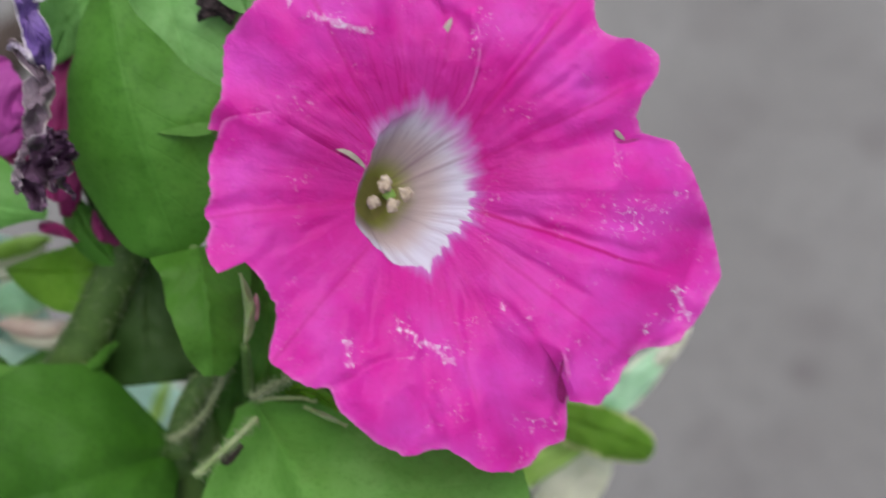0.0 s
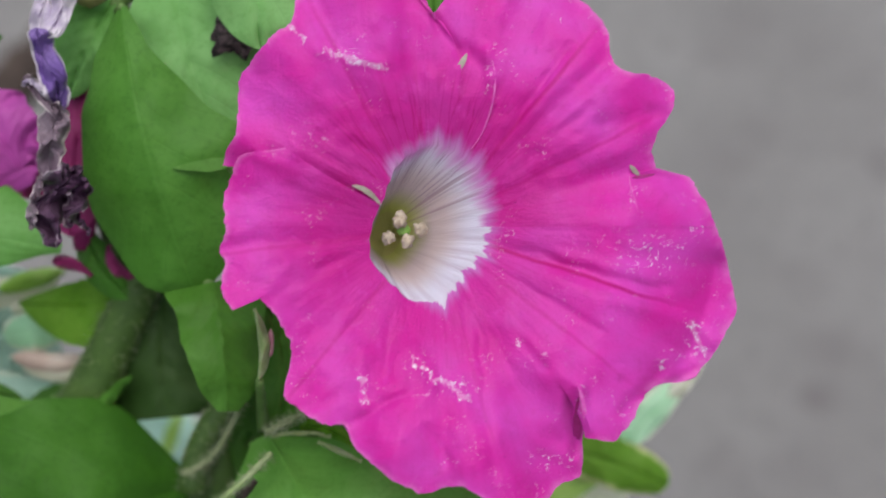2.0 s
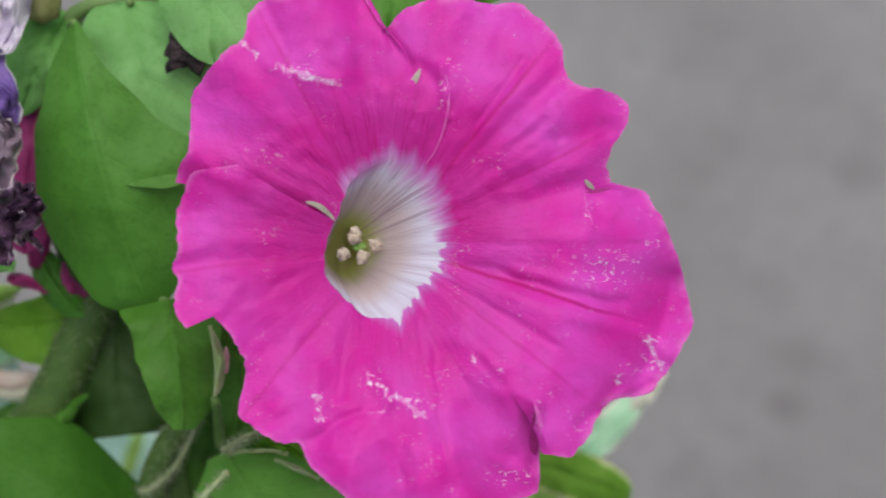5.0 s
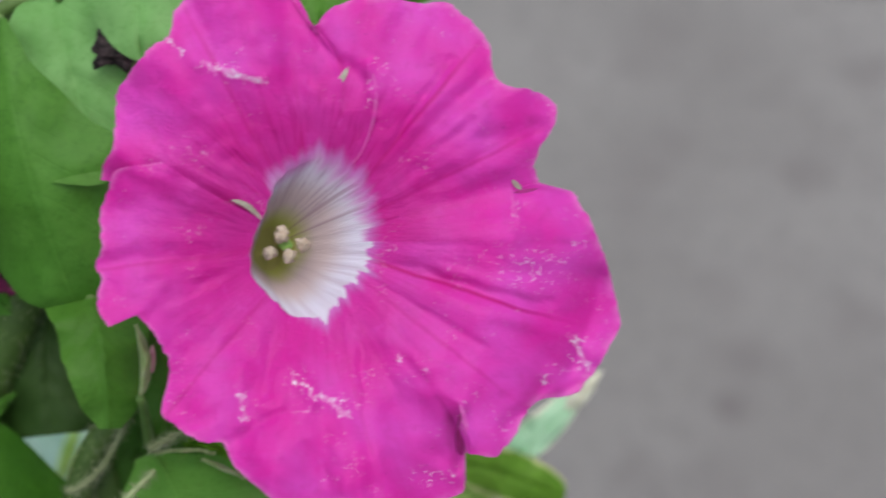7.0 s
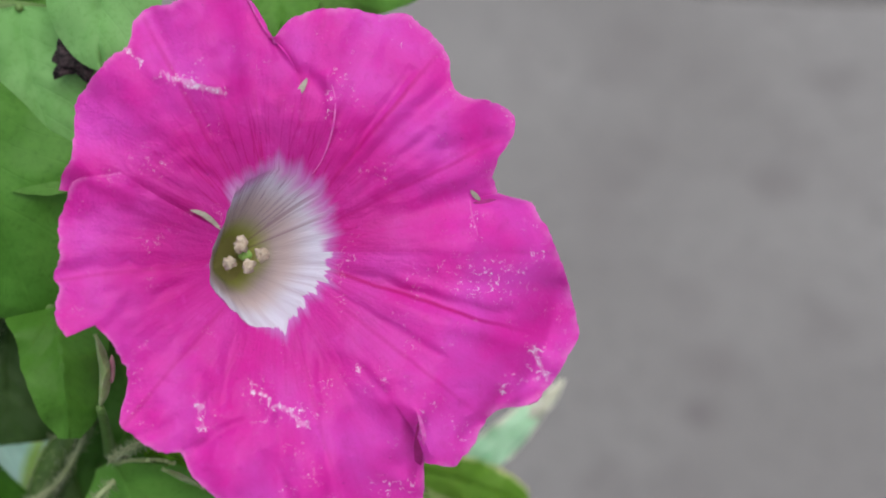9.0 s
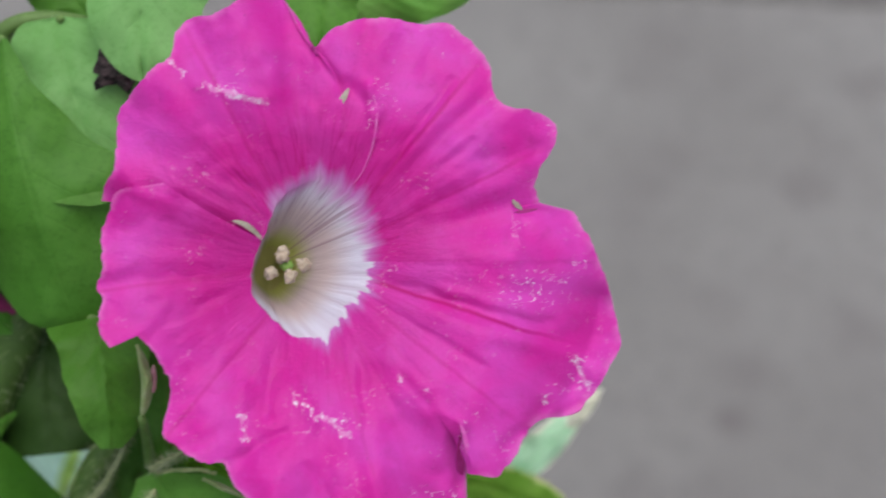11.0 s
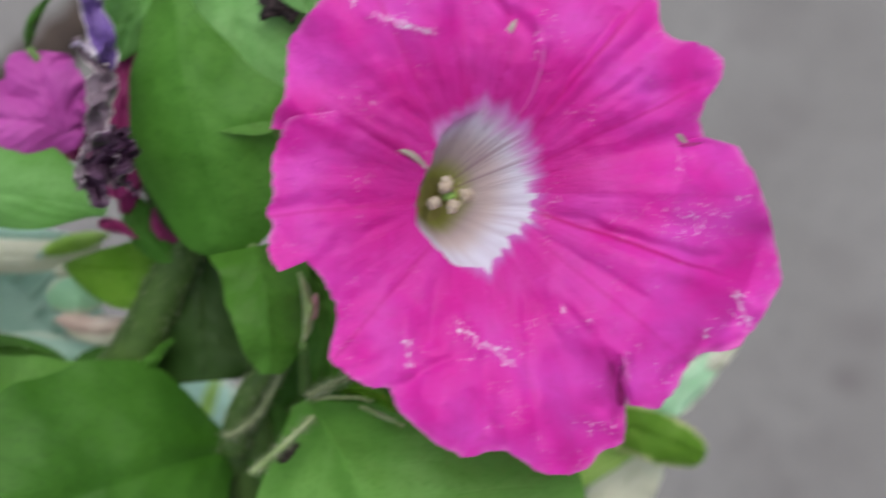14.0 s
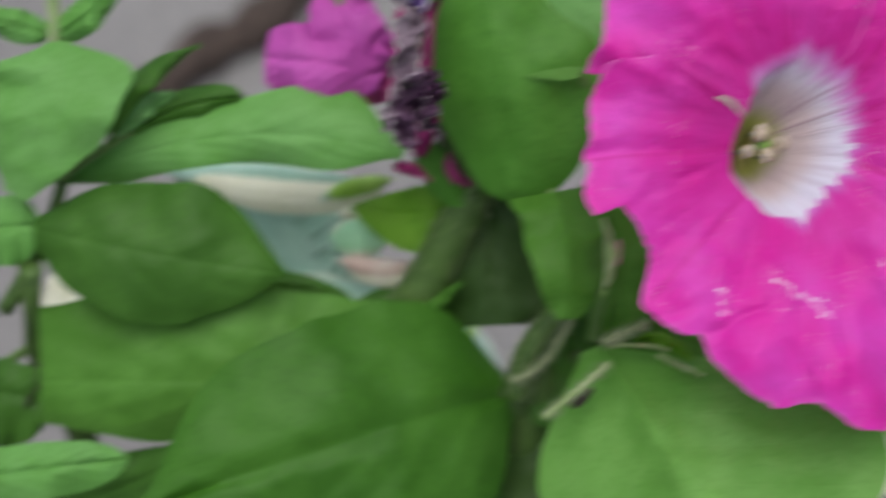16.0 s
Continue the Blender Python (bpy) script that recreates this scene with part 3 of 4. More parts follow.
def bloom_height(deg, r, q):
    """How far the face of the bloom stands towards the front (mm): a shallow funnel, ruffles at the rim, folds along the veins."""
    a = radians(deg)
    h = (9.0 - 3.5 * max(0.0, -math.cos(a)) - 2.6 * max(0.0, math.sin(a))) * (1 - (1 - min(q, 1.0)) ** 2.2) - 3.0 * q ** 3
    h += 3.6 * max(0.0, -math.sin(a)) ** 1.5 * q ** 1.6
    h += q ** 1.4 * (1.9 * math.sin(5 * a + 3.75) + 0.6 * math.sin(9 * a + 2.0) + 0.7 * math.sin(14 * a + 1.0))
    h += 2.6 * q ** 3 * noise.noise(Vector((math.cos(a) * 3.4, math.sin(a) * 3.4, 1.7))) + 1.2 * q ** 4 * noise.noise(Vector((math.cos(a) * 8, math.sin(a) * 8, 5.1)))
    for d, strength in FOLDS:
        gap = ((deg - d + 180) % 360 - 180) * math.pi / 180 * r * 0.0855
        h -= strength * 1.5 * math.exp(-(gap / 1.5) ** 2) * min(1.0, 2.2 * q) * (1 - 0.6 * q)
    h += 1.3 * q * noise.noise(Vector((r * math.cos(a) / 90, r * math.sin(a) / 90, 3.1)))
    h += 0.35 * min(1, 2 * q) * noise.noise(Vector((math.cos(a) * 6, math.sin(a) * 6, r / 170)))
    h += 0.12 * min(1, 2 * q) * noise.noise(Vector((math.cos(a) * 15, math.sin(a) * 15, r / 120)))
    h += 0.3 * min(1, 3 * q) * noise.noise(Vector((r * math.cos(a) / 28, r * math.sin(a) / 28, 7.7)))
    px, py = HUB[0] + r * math.cos(a), HUB[1] - r * math.sin(a)
    px += 9 * noise.noise(Vector((px / 60, py / 60, 2.2)))
    py += 9 * noise.noise(Vector((px / 60, py / 60, 6.2)))
    for x0, y0, x1, y1, rise, wide in RELIEF:
        if min(x0, x1) - 3 * wide < px < max(x0, x1) + 3 * wide and min(y0, y1) - 3 * wide < py < max(y0, y1) + 3 * wide:
            h += 0.55 * rise * min(1.0, 3 * q) * math.exp(-(off_line(px, py, x0, y0, x1, y1) / wide) ** 2)
    h -= 4.5 * q ** 4 * math.exp(-(((deg + 18 + 180) % 360 - 180) / 24) ** 2)
    turn = (deg + 111 + 180) % 360 - 180
    h -= 2.4 * q ** 3 / (1 + math.exp(-turn / 1.5)) * math.exp(-(turn / 26) ** 2)
    return h - 0.010 * r * math.cos(a) * 0.855


# patches of worn, flecked skin and of painted glints: centre and reach
WEAR_GLINTS = [(575, 125, 38, 14), (635, 145, 28, 8), (715, 680, 26, 24), (775, 715, 60, 18), (806, 832, 12, 14), (1100, 385, 14, 36), (1215, 435, 20, 16), (1130, 480, 75, 45),
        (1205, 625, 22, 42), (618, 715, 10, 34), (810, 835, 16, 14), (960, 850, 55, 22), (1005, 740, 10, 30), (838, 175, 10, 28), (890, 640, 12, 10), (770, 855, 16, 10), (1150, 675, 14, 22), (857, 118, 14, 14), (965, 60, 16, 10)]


# scuffed lines and painted glints on the skin, end to end
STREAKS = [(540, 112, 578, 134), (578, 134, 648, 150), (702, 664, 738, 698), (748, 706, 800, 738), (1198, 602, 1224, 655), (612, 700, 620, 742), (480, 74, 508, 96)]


DIP = 26


def throat_spot(deg, s):
    """A place on the inside of the flower tube at an angle and a depth s from 0 (mouth) to 1."""
    a = radians(deg)
    r = ring_value(EYE_EDGE, deg) * (1 - 0.72 * s ** 0.95)
    ca, cb = HUB[0] - 78 * s ** 0.9, HUB[1] + 14 * s
    h = bloom_height(deg, r, 0.0) - 11.0 * s ** 1.1
    return ca + r * math.cos(a), cb - r * math.sin(a), 1 - h / 219.3, r


def petal(parent, a0, a1, reach, skew=(0, 0), lift=(0, 0), ease=(4, 4), lean=(1, 1), spread=(0.1, 0.1), label="", nu=110, nv=86):
    """One lobe of the bloom from angle a0 to a1 (degrees); reach: its rim; skew: how far its two sides lean at the rim;
    lift: how far each side stands in front of its neighbour (mm)."""
    g = np.zeros((nu, nv, 3))
    polar, flat, rim = np.zeros((nu, nv, 3)), np.zeros((nu, nv, 3)), np.zeros((nu, nv, 3))
    for i in range(nu):
        x = i / (nu - 1)
        for j in range(nv):
            rim[i, j] = max(0.0, (j / (nv - 1) - 0.97) / 0.03)
            q = max(0.0, (j - DIP) / (nv - 1 - DIP)) ** 0.85
            s = max(0.0, (DIP - j) / DIP) * 1.0
            deg = a0 + (a1 - a0) * x
            bent = deg + skew[0] * (1 - x) ** 3 * (1 - q ** lean[0]) + skew[1] * x ** 3 * (1 - q ** lean[1])
            r0 = ring_value(EYE_EDGE, bent)
            r1 = smooth_keys(reach, x) + 5.0 * noise.noise(Vector((deg * 0.16, 4.2, 0.0))) + 3.5 * noise.noise(Vector((deg * 0.5, 9.2, 0.0))) + 2.6 * noise.noise(Vector((deg * 1.3, 2.2, 0.0)))
            r = r0 + (r1 - r0) * q
            a = radians(bent)
            if s > 0:
                ca, cb, k, inner = throat_spot(bent, s)
                g[i, j] = (ca, cb, k)
                lip = 0.12 * max(0.0, min(1.0, (-math.cos(a - radians(20)) - 0.25) * 3))
                polar[i, j] = (a % (2 * math.pi), r * 0.00855 * (1 - s), lip - s * 1.6)
                flat[i, j] = (r * math.cos(a) * 0.00855, r * math.sin(a) * 0.00855, 0)
                continue
            h = bloom_height(bent, r, min(1.15, (r - r0) / (455 - r0)))
            h += lift[0] * math.exp(-(x / spread[0]) ** 2) * (0.006 + q ** ease[0]) + lift[1] * math.exp(-((1 - x) / spread[1]) ** 2) * (0.006 + q ** ease[1])
            g[i, j] = (HUB[0] + r * math.cos(a), HUB[1] - r * math.sin(a), 1 - h / 219.3)
            wide = (r - r0) * 0.00855
            left_lip = 0.30 * max(0.0, min(1.0, (-math.cos(a - radians(20)) - 0.25) * 3))
            polar[i, j] = (a % (2 * math.pi), r * 0.00855, wide + left_lip)
            fx, fy = HUB[0] + r * math.cos(a), HUB[1] - r * math.sin(a)
            # how much wear and painted glint this spot carries
            worn = max(math.exp(-((fx - cx) / wx) ** 2 - ((fy - cy) / wy) ** 2) for cx, cy, wx, wy in WEAR_GLINTS)
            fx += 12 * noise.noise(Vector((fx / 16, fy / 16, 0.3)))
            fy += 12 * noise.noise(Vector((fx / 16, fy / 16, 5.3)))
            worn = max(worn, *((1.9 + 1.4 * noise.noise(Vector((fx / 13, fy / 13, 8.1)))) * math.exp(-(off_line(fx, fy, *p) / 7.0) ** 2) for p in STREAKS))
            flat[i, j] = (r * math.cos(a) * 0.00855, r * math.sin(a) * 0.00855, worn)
    return part("petal", shell("petal", placed(g), 0.00025, {"polar": polar, "flat": flat, "rim": rim}), PINK, parent, label)


bloom = part("flower", shell("flower", placed(np.stack(np.meshgrid(np.linspace(655, 670, 4), np.linspace(438, 452, 4), [1.15]), -1)[:, :, 0]), 0.0005), STEM, plant, "open magenta petunia bloom with a white throat")
petal(bloom, 164, 89.5, [388, 390, 386, 393, 408, 426, 433, 435, 439, 442, 442, 471, 480, 471, 477, 482, 481, 471, 409, 374], skew=(-7, -13), lift=(-3.0, 0.9), ease=(0.7, 2), lean=(1, 3))
petal(bloom, 90.2, 14.0, [377, 410, 429, 443, 453, 457, 468, 486, 481, 476, 466, 441, 440, 465, 492, 482, 434, 415, 412], skew=(-13, 0), lift=(-0.9, -0.5), ease=(2.5, 8), lean=(3, 1))
petal(bloom, 14.6, -54, [415, 467, 483, 496, 510, 522, 535, 549, 564, 557, 550, 541, 529, 492, 486, 494, 503, 499, 466], skew=(0, 3.4), lift=(0.5, 0.9), ease=(8, 18), lean=(1, 7))
petal(bloom, -50, -158, [425, 466, 516, 514, 532, 530, 513, 478, 467, 476, 470, 455, 439, 421, 390, 401, 404, 404, 400, 354, 329, 323, 322, 326, 333], skew=(0, 1), lift=(-5.0, 0.0), ease=(12, 2), lean=(7, 1), spread=(0.05, 0.1), nu=150)
petal(bloom, 203, 152, [384, 391, 387, 376, 382, 368, 371, 375, 372, 369, 365, 330, 298], skew=(0, 5), lift=(0.2, 3.2), ease=(3, 0.7), spread=(0.1, 0.45), nu=80)


def throat_material():
    """Inside of the flower tube: white with mauve veins, greenish yellow deep down."""
    m, n, l, b = material("white_throat", rough=0.6)
    polar = node(n, "ShaderNodeAttribute", attribute_name="polar").outputs["Vector"]
    sep = n.new("ShaderNodeSeparateXYZ")
    l.new(polar, sep.inputs[0])
    vein = noise_node(n, l, scaled(n, l, polar, (13, 0.5, 0)), 1.0, 2.0, 0.5, 0.4)
    ln = ramp_node(n, l, math_node(n, l, "ABSOLUTE", math_node(n, l, "SUBTRACT", vein, 0.5)), 0.0, 0.035, 1.0, 0.0)
    wash = noise_node(n, l, scaled(n, l, polar, (5, 0.4, 0)), 1.0, 3.0)
    col = mix_node(n, l, ramp_node(n, l, wash, 0.4, 0.7), (0.74, 0.68, 0.76), (0.55, 0.44, 0.56))
    col = mix_node(n, l, math_node(n, l, "MULTIPLY", ln, 0.55), col, (0.25, 0.12, 0.28))
    col = mix_node(n, l, ramp_node(n, l, sep.outputs[1], 0.3, 0.6), col, (0.52, 0.49, 0.18))
    l.new(col, b.inputs["Base Color"])
    nor = bump_node(n, l, vein, 0.3, 0.0004, b)
    thin_blade(m, n, l, b, col, 0.45, nor)
    return m


def throat(parent):
    nu, nv = 96, 40
    g, polar = np.zeros((nu, nv, 3)), np.zeros((nu, nv, 3))
    for i in range(nu):
        deg = 360.0 * i / (nu - 1)
        a = radians(deg)
        for j in range(nv):
            x = j / (nv - 1)
            s = min(1.0, 0.94 + 0.1 * x)
            ca, cb, k, r = throat_spot(deg, s)
            shut = min(1.0, (1.0 - x) / 0.6 + 0.02)
            g[i, j] = (662 + (ca - 662) * shut, 446 + (cb - 446) * shut, k + 0.001 + 0.02 * (1 - shut))
            polar[i, j] = (a, s, 0)
    return part("throat", shell("throat", placed(g), 0.0003, {"polar": polar}), throat_material(), parent, "white funnel throat with mauve veins and greenish base")


throat(bloom)


def pad(name, place, radius, stretch, mat, parent, label="", seed=0, rough=0.25):
    """A small lumpy body about a place: anthers, buds, crumpled remains. stretch: across, up, towards the front."""
    bm = bmesh.new()
    bmesh.ops.create_icosphere(bm, subdivisions=3, radius=1.0)
    turn = BASE.to_3x3()
    for v in bm.verts:
        d = v.co.normalized()
        r = 1 + rough * noise.fractal(d * 1.7 + Vector((seed * 3.1, 0, 0)), 1.0, 2.0, 4)
        v.co = place + turn @ Vector((d.x * stretch[0], d.y * stretch[1], d.z * stretch[2])) * radius * r
    mesh = bpy.data.meshes.new(name)
    bm.to_mesh(mesh)
    bm.free()
    return part(name, mesh, mat, parent, label)


for i, (a, b, sx, sy) in enumerate([(683, 421, 1.0, 1.15), (719, 438, 1.1, 1.0), (661, 452, 1.05, 0.95), (695, 458, 0.95, 1.05)]):
    st = pad("stamen", at(a, b, 1.008), 12 * UNIT, (sx, sy, 0.8), ANTHER, bloom, "beige pollen-covered anther on a thin stalk", seed=i, rough=0.6)
    tube("stalk", line((a, b, 1.016), (a - 8, b, 1.06), (668, 446, 1.13)), taper(0.00035, 0.0003), STEM_PALE, st, sides=8)
sg = pad("stigma", at(688, 439, 1.016), 10 * UNIT, (1.2, 1.0, 0.8), STIGMA, bloom, "small green stigma", seed=9)
tube("style", line((688, 440, 1.02), (680, 442, 1.07), (668, 446, 1.13)), taper(0.00045, 0.0004), STEM_PALE, sg, sides=8)
# pale undersides that show where the lobes part
def on_bloom(a, b, out):
    """A place that lies a little (mm) in front of the bloom's face."""
    deg, r = math.degrees(math.atan2(HUB[1] - b, a - HUB[0])), math.hypot(a - HUB[0], HUB[1] - b)
    r0 = ring_value(EYE_EDGE, deg)
    return a, b, 1 - (bloom_height(deg, r, max(0.0, (r - r0) / (455 - r0))) + out) / 219.3


THIN = dict(name="fold", thick=0.0001, nu=20, nv=7, lumpy=0.0, wave=0.0, groove=0.0, pucker=0.0, tuck=(0, 0), e=(0.8, 0.8))
leaf(bloom, on_bloom(594, 360, 0.1), on_bloom(622, 371, 0.5), on_bloom(648, 396, 0.2), 4, 6, PALE_FOLD, "pale greenish underside of a lobe", **THIN)
leaf(bloom, on_bloom(800, 124, 0.2), on_bloom(789, 144, 0.35), on_bloom(777, 164, 0.1), 5, 6, PALE_FOLD, **THIN)
leaf(bloom, on_bloom(1090, 322, 0.2), on_bloom(1098, 332, 0.4), on_bloom(1108, 341, 0.3), 4, 5, PALE_FOLD, **THIN)
leaf(bloom, on_bloom(1094, 345, 0.2), on_bloom(1114, 343, 0.4), on_bloom(1137, 338, 0.3), 3, 4, FOLD_SHADE, "folded lip of a lobe, with shade in its colour", **THIN)
# shade inside the slit, laid on as a dark strip
leaf(bloom, on_bloom(1004, 730, -0.3), on_bloom(1000, 776, -0.6), on_bloom(996, 826, -1.6), 9, 9, FOLD_SHADE, "dark strip added for the shade in a slit", **THIN)
# highlight on the slit's rolled edge, painted as a pale strip
leaf(bloom, on_bloom(998, 716, 0.1), on_bloom(1009, 752, 0.5), on_bloom(1013, 800, 0.5), 3, 4, CREASE_PINK, "rolled edge of a slit, with a highlight in its colour", **THIN)


def crease(*spots):
    """A thin pale ridge that runs over the face of the bloom."""
    keys = [on_bloom(a, b, 0.03) for a, b in spots]
    path = [at(*(smooth_keys([key[i] for key in keys], t / 27) for i in range(3))) for t in range(28)]
    return tube("crease", path, [0.00005 + 0.00011 * math.sin(math.pi * t / 27) for t in range(28)], CREASE_PINK, bloom, sides=6)


crease((836, 118), (847, 146), (850, 178), (846, 210), (837, 242), (824, 272), (808, 294))
crease((1089, 341), (1092, 362), (1098, 382), (1105, 404))
# this ridge repeats the painted highlight beside the slit
crease((1001, 727), (1004, 748), (1009, 770), (1015, 792))
# calyx behind the bloom
for i in range(5):
    a = radians(72 * i + 20)
    leaf(bloom, (668, 446, 1.17), (668 + 30 * math.cos(a), 446 + 30 * math.sin(a), 1.11), (668 + 62 * math.cos(a), 446 + 62 * math.sin(a), 1.06), 14, 14, GREEN, name="sepal", nu=16, nv=9)
tube("flower_stalk", line((668, 446, 1.15), (560, 640, 1.24), (420, 830, 1.20)), taper(0.0016, 0.0019), STEM, bloom)

def hairs(points, radii, count, parent, seed, length=0.0018):
    """Fine down on a stalk: many thin spikes in one mesh."""
    rnd = random.Random(seed)
    verts, faces = [], []
    for _ in range(count):
        x = rnd.uniform(0.02, 0.98) * (len(points) - 1)
        i = min(int(x), len(points) - 2)
        p = Vector(points[i]).lerp(Vector(points[i + 1]), x - i)
        d = (Vector(points[i + 1]) - Vector(points[i])).normalized()
        out = d.cross(Vector((rnd.gauss(0, 1), rnd.gauss(0, 1), rnd.gauss(0, 1)))).normalized()
        r = radii[i] * 0.97
        tip = p + out * (r + length * rnd.uniform(0.5, 1.0)) + d * length * rnd.uniform(-0.4, 0.4)
        side, w = d.cross(out), 0.00006
        k = len(verts)
        verts += [p + out * r + d * w, p + out * r + side * w, p + out * r - side * w - d * w, tip]
        faces += [(k, k + 1, k + 3), (k + 1, k + 2, k + 3), (k + 2, k, k + 3)]
    mesh = bpy.data.meshes.new("hairs")
    mesh.from_pydata([tuple(v) for v in verts], [], faces)
    return tagged(part("hairs", mesh, DOWN, parent, "fine pale down on the stalk"), kind="stuff")


def downy(points, radii, mat, parent, count, label="", seed=0, **more):
    ob = tube("stem", points, radii, mat, parent, label, seed=seed, **more)
    hairs(points, radii, count, ob, seed)
    return ob


def crumpled(name, base, mid, tip, left, right, mat, parent, label="", seed=0, rough=14.0, size=26.0):
    """A withered, crumpled scrap of petal: a blade thrown into creases."""
    g = blade_grid(base, mid, tip, left, right, e=(0.3, 0.3), wave=0.01, seed=seed, nu=60, nv=33)
    for p in g.reshape(-1, 3):
        v = Vector((p[0] / size, p[1] / (1.5 * size), seed * 7.3))
        w = noise.noise_vector(v) + 0.5 * noise.noise_vector(v * 2.3)
        p[0] += rough * w.x
        p[1] += rough * 0.6 * w.y
        p[2] += 0.0016 * rough * w.z
    return part(name, shell(name, placed(g), 0.0003, uv=blade_uv(60, 33)), mat, parent, label)


# stems
tube("stem", [Vector(root) - Vector((0, 0, 0.01)), Vector(root) + Vector((0.004, -0.004, 0.1)), at(340, 960, 1.24), at(360, 870, 1.21), at(340, 800, 1.20)], [0.005, 0.0048, 0.0045, 0.0042, 0.003], STEM, plant)
downy(line((85, 800, 1.22), (150, 690, 1.20), (228, 515, 1.17), 16), taper(0.0052, 0.0036, 16), STEM, plant, 420, "thick dark green hairy stem", seed=1, sides=18, rough=0.1)
tube("stem", line((226, 530, 1.17), (195, 480, 1.17), (160, 420, 1.18)), taper(0.0034, 0.0020), STEM, plant)
tube("stem", line((165, 430, 1.18), (215, 220, 1.2), (185, 35, 1.15)), taper(0.0022, 0.0014), STEM_GREEN, plant)
tube("stem", line((170, 45, 1.13), (235, 8, 1.13), (345, 20, 1.14)), taper(0.0015, 0.0013), STEM_GREEN, plant)
tube("stem", line((85, 800, 1.22), (200, 900, 1.23), (350, 890, 1.22)), taper(0.0050, 0.0045), STEM, plant)

tube("stem", [at(-640, 720, 1.10), at(-600, 860, 1.19), at(-420, 1150, 1.24), at(-100, 1250, 1.28), root + Vector((0, 0, 0.10))], [0.0022, 0.0026, 0.003, 0.0036, 0.004], STEM, plant)
tube("stem", line((345, 20, 1.14), (500, -130, 1.13), (770, -165, 1.14)), taper(0.0013, 0.0010), STEM_GREEN, plant)
tube("stem", line((-420, 1150, 1.22), (-560, 1180, 1.20), (-800, 1140, 1.15)), taper(0.0020, 0.0010), STEM, plant)
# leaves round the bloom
# dark blade added to stand for the shaded gap between two leaves
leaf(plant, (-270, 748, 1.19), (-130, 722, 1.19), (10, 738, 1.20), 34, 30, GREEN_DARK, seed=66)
# the broad leaf's lit half, built as a second blade in paler green
leaf(plant, (285, 4, 1.095), (312, 150, 1.085), (385, 350, 1.10), 98, 125, GREEN_PALE, "whitish green blade for the lit half of the broad leaf", tuck=(0.0, 0.0), e=(0.26, 0.5), seed=1)
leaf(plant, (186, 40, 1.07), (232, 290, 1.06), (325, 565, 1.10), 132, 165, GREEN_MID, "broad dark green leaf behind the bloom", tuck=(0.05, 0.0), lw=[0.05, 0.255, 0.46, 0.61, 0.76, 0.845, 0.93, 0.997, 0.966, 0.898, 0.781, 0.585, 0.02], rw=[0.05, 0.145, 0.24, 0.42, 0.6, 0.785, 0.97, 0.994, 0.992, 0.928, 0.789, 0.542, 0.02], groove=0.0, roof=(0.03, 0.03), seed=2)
leaf(plant, (376, 318, 1.056), (325, 324, 1.0575), (276, 328, 1.061), 11, 12, GREEN_SOFT, tuck=(0, 0), e=(0.3, 0.9), groove=0.0, pucker=0.0, wave=0.0, lumpy=0.0, seed=61, nu=24, nv=13)
leaf(plant, (176, 26, 1.125), (126, 110, 1.105), (90, 206, 1.112), 66, 50, GREEN_LIGHT, e=(0.45, 0.6), seed=4)
leaf(plant, (345, 22, 1.145), (290, -40, 1.15), (200, -85, 1.16), 55, 60, GREEN, e=(0.4, 0.5), seed=70)
leaf(plant, (500, -190, 1.075), (435, -30, 1.055), (436, 118, 1.055), 105, 110, GREEN_PALE, "pale green leaf above the bloom", e=(0.6, 0.8), seed=5)
leaf(plant, (760, -170, 1.14), (745, -50, 1.12), (740, 62, 1.10), 75, 75, GREEN, seed=6)
leaf(plant, (760, -50, 1.13), (890, -45, 1.12), (1030, -70, 1.12), 60, 52, GREEN_FRESH, seed=7)
leaf(plant, (-590, 554, 1.135), (-247, 452, 1.12), (78, 476, 1.14), 58, 92, GREEN_LIGHT, "long pale green leaf", tuck=(0.02, 0.03), groove=0.001, lw=[0.1, 0.75, 0.85, 0.9, 0.95, 0.9, 0.1], rw=[0.05, 0.3, 0.55, 0.75, 0.95, 1.0, 0.15], seed=8)
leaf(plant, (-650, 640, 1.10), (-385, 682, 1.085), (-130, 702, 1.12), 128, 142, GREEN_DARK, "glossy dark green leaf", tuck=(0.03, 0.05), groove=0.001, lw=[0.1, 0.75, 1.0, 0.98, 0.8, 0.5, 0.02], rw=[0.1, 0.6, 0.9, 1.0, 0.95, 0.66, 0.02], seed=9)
leaf(plant, (-603, 290, 1.075), (-609, 432, 1.06), (-667, 590, 1.08), 125, 130, GREEN_LIGHT, "pale green leaf at a stem tip", groove=0.001, rw=[0.1, 1.05, 1.0, 0.85, 0.6, 0.35, 0.1], lw=[0.2, 1.1, 1.2, 1.2, 1.1, 0.9, 0.3], seed=10)
leaf(plant, (-625, 636, 1.10), (-685, 642, 1.095), (-770, 656, 1.11), 60, 75, GREEN_LIGHT, e=(0.4, 0.4), seed=24)
leaf(plant, (-606, 276, 1.08), (-548, 238, 1.07), (-490, 178, 1.08), 34, 32, GREEN_LIGHT, e=(0.4, 0.5), seed=11)
leaf(plant, (-620, 276, 1.08), (-690, 262, 1.07), (-770, 240, 1.08), 32, 30, GREEN_LIGHT, e=(0.4, 0.5), seed=25)
tube("stem", line((-682, 800, 1.13), (-612, 668, 1.12), (-578, 548, 1.11)), taper(0.0016, 0.0012), STEM, plant)
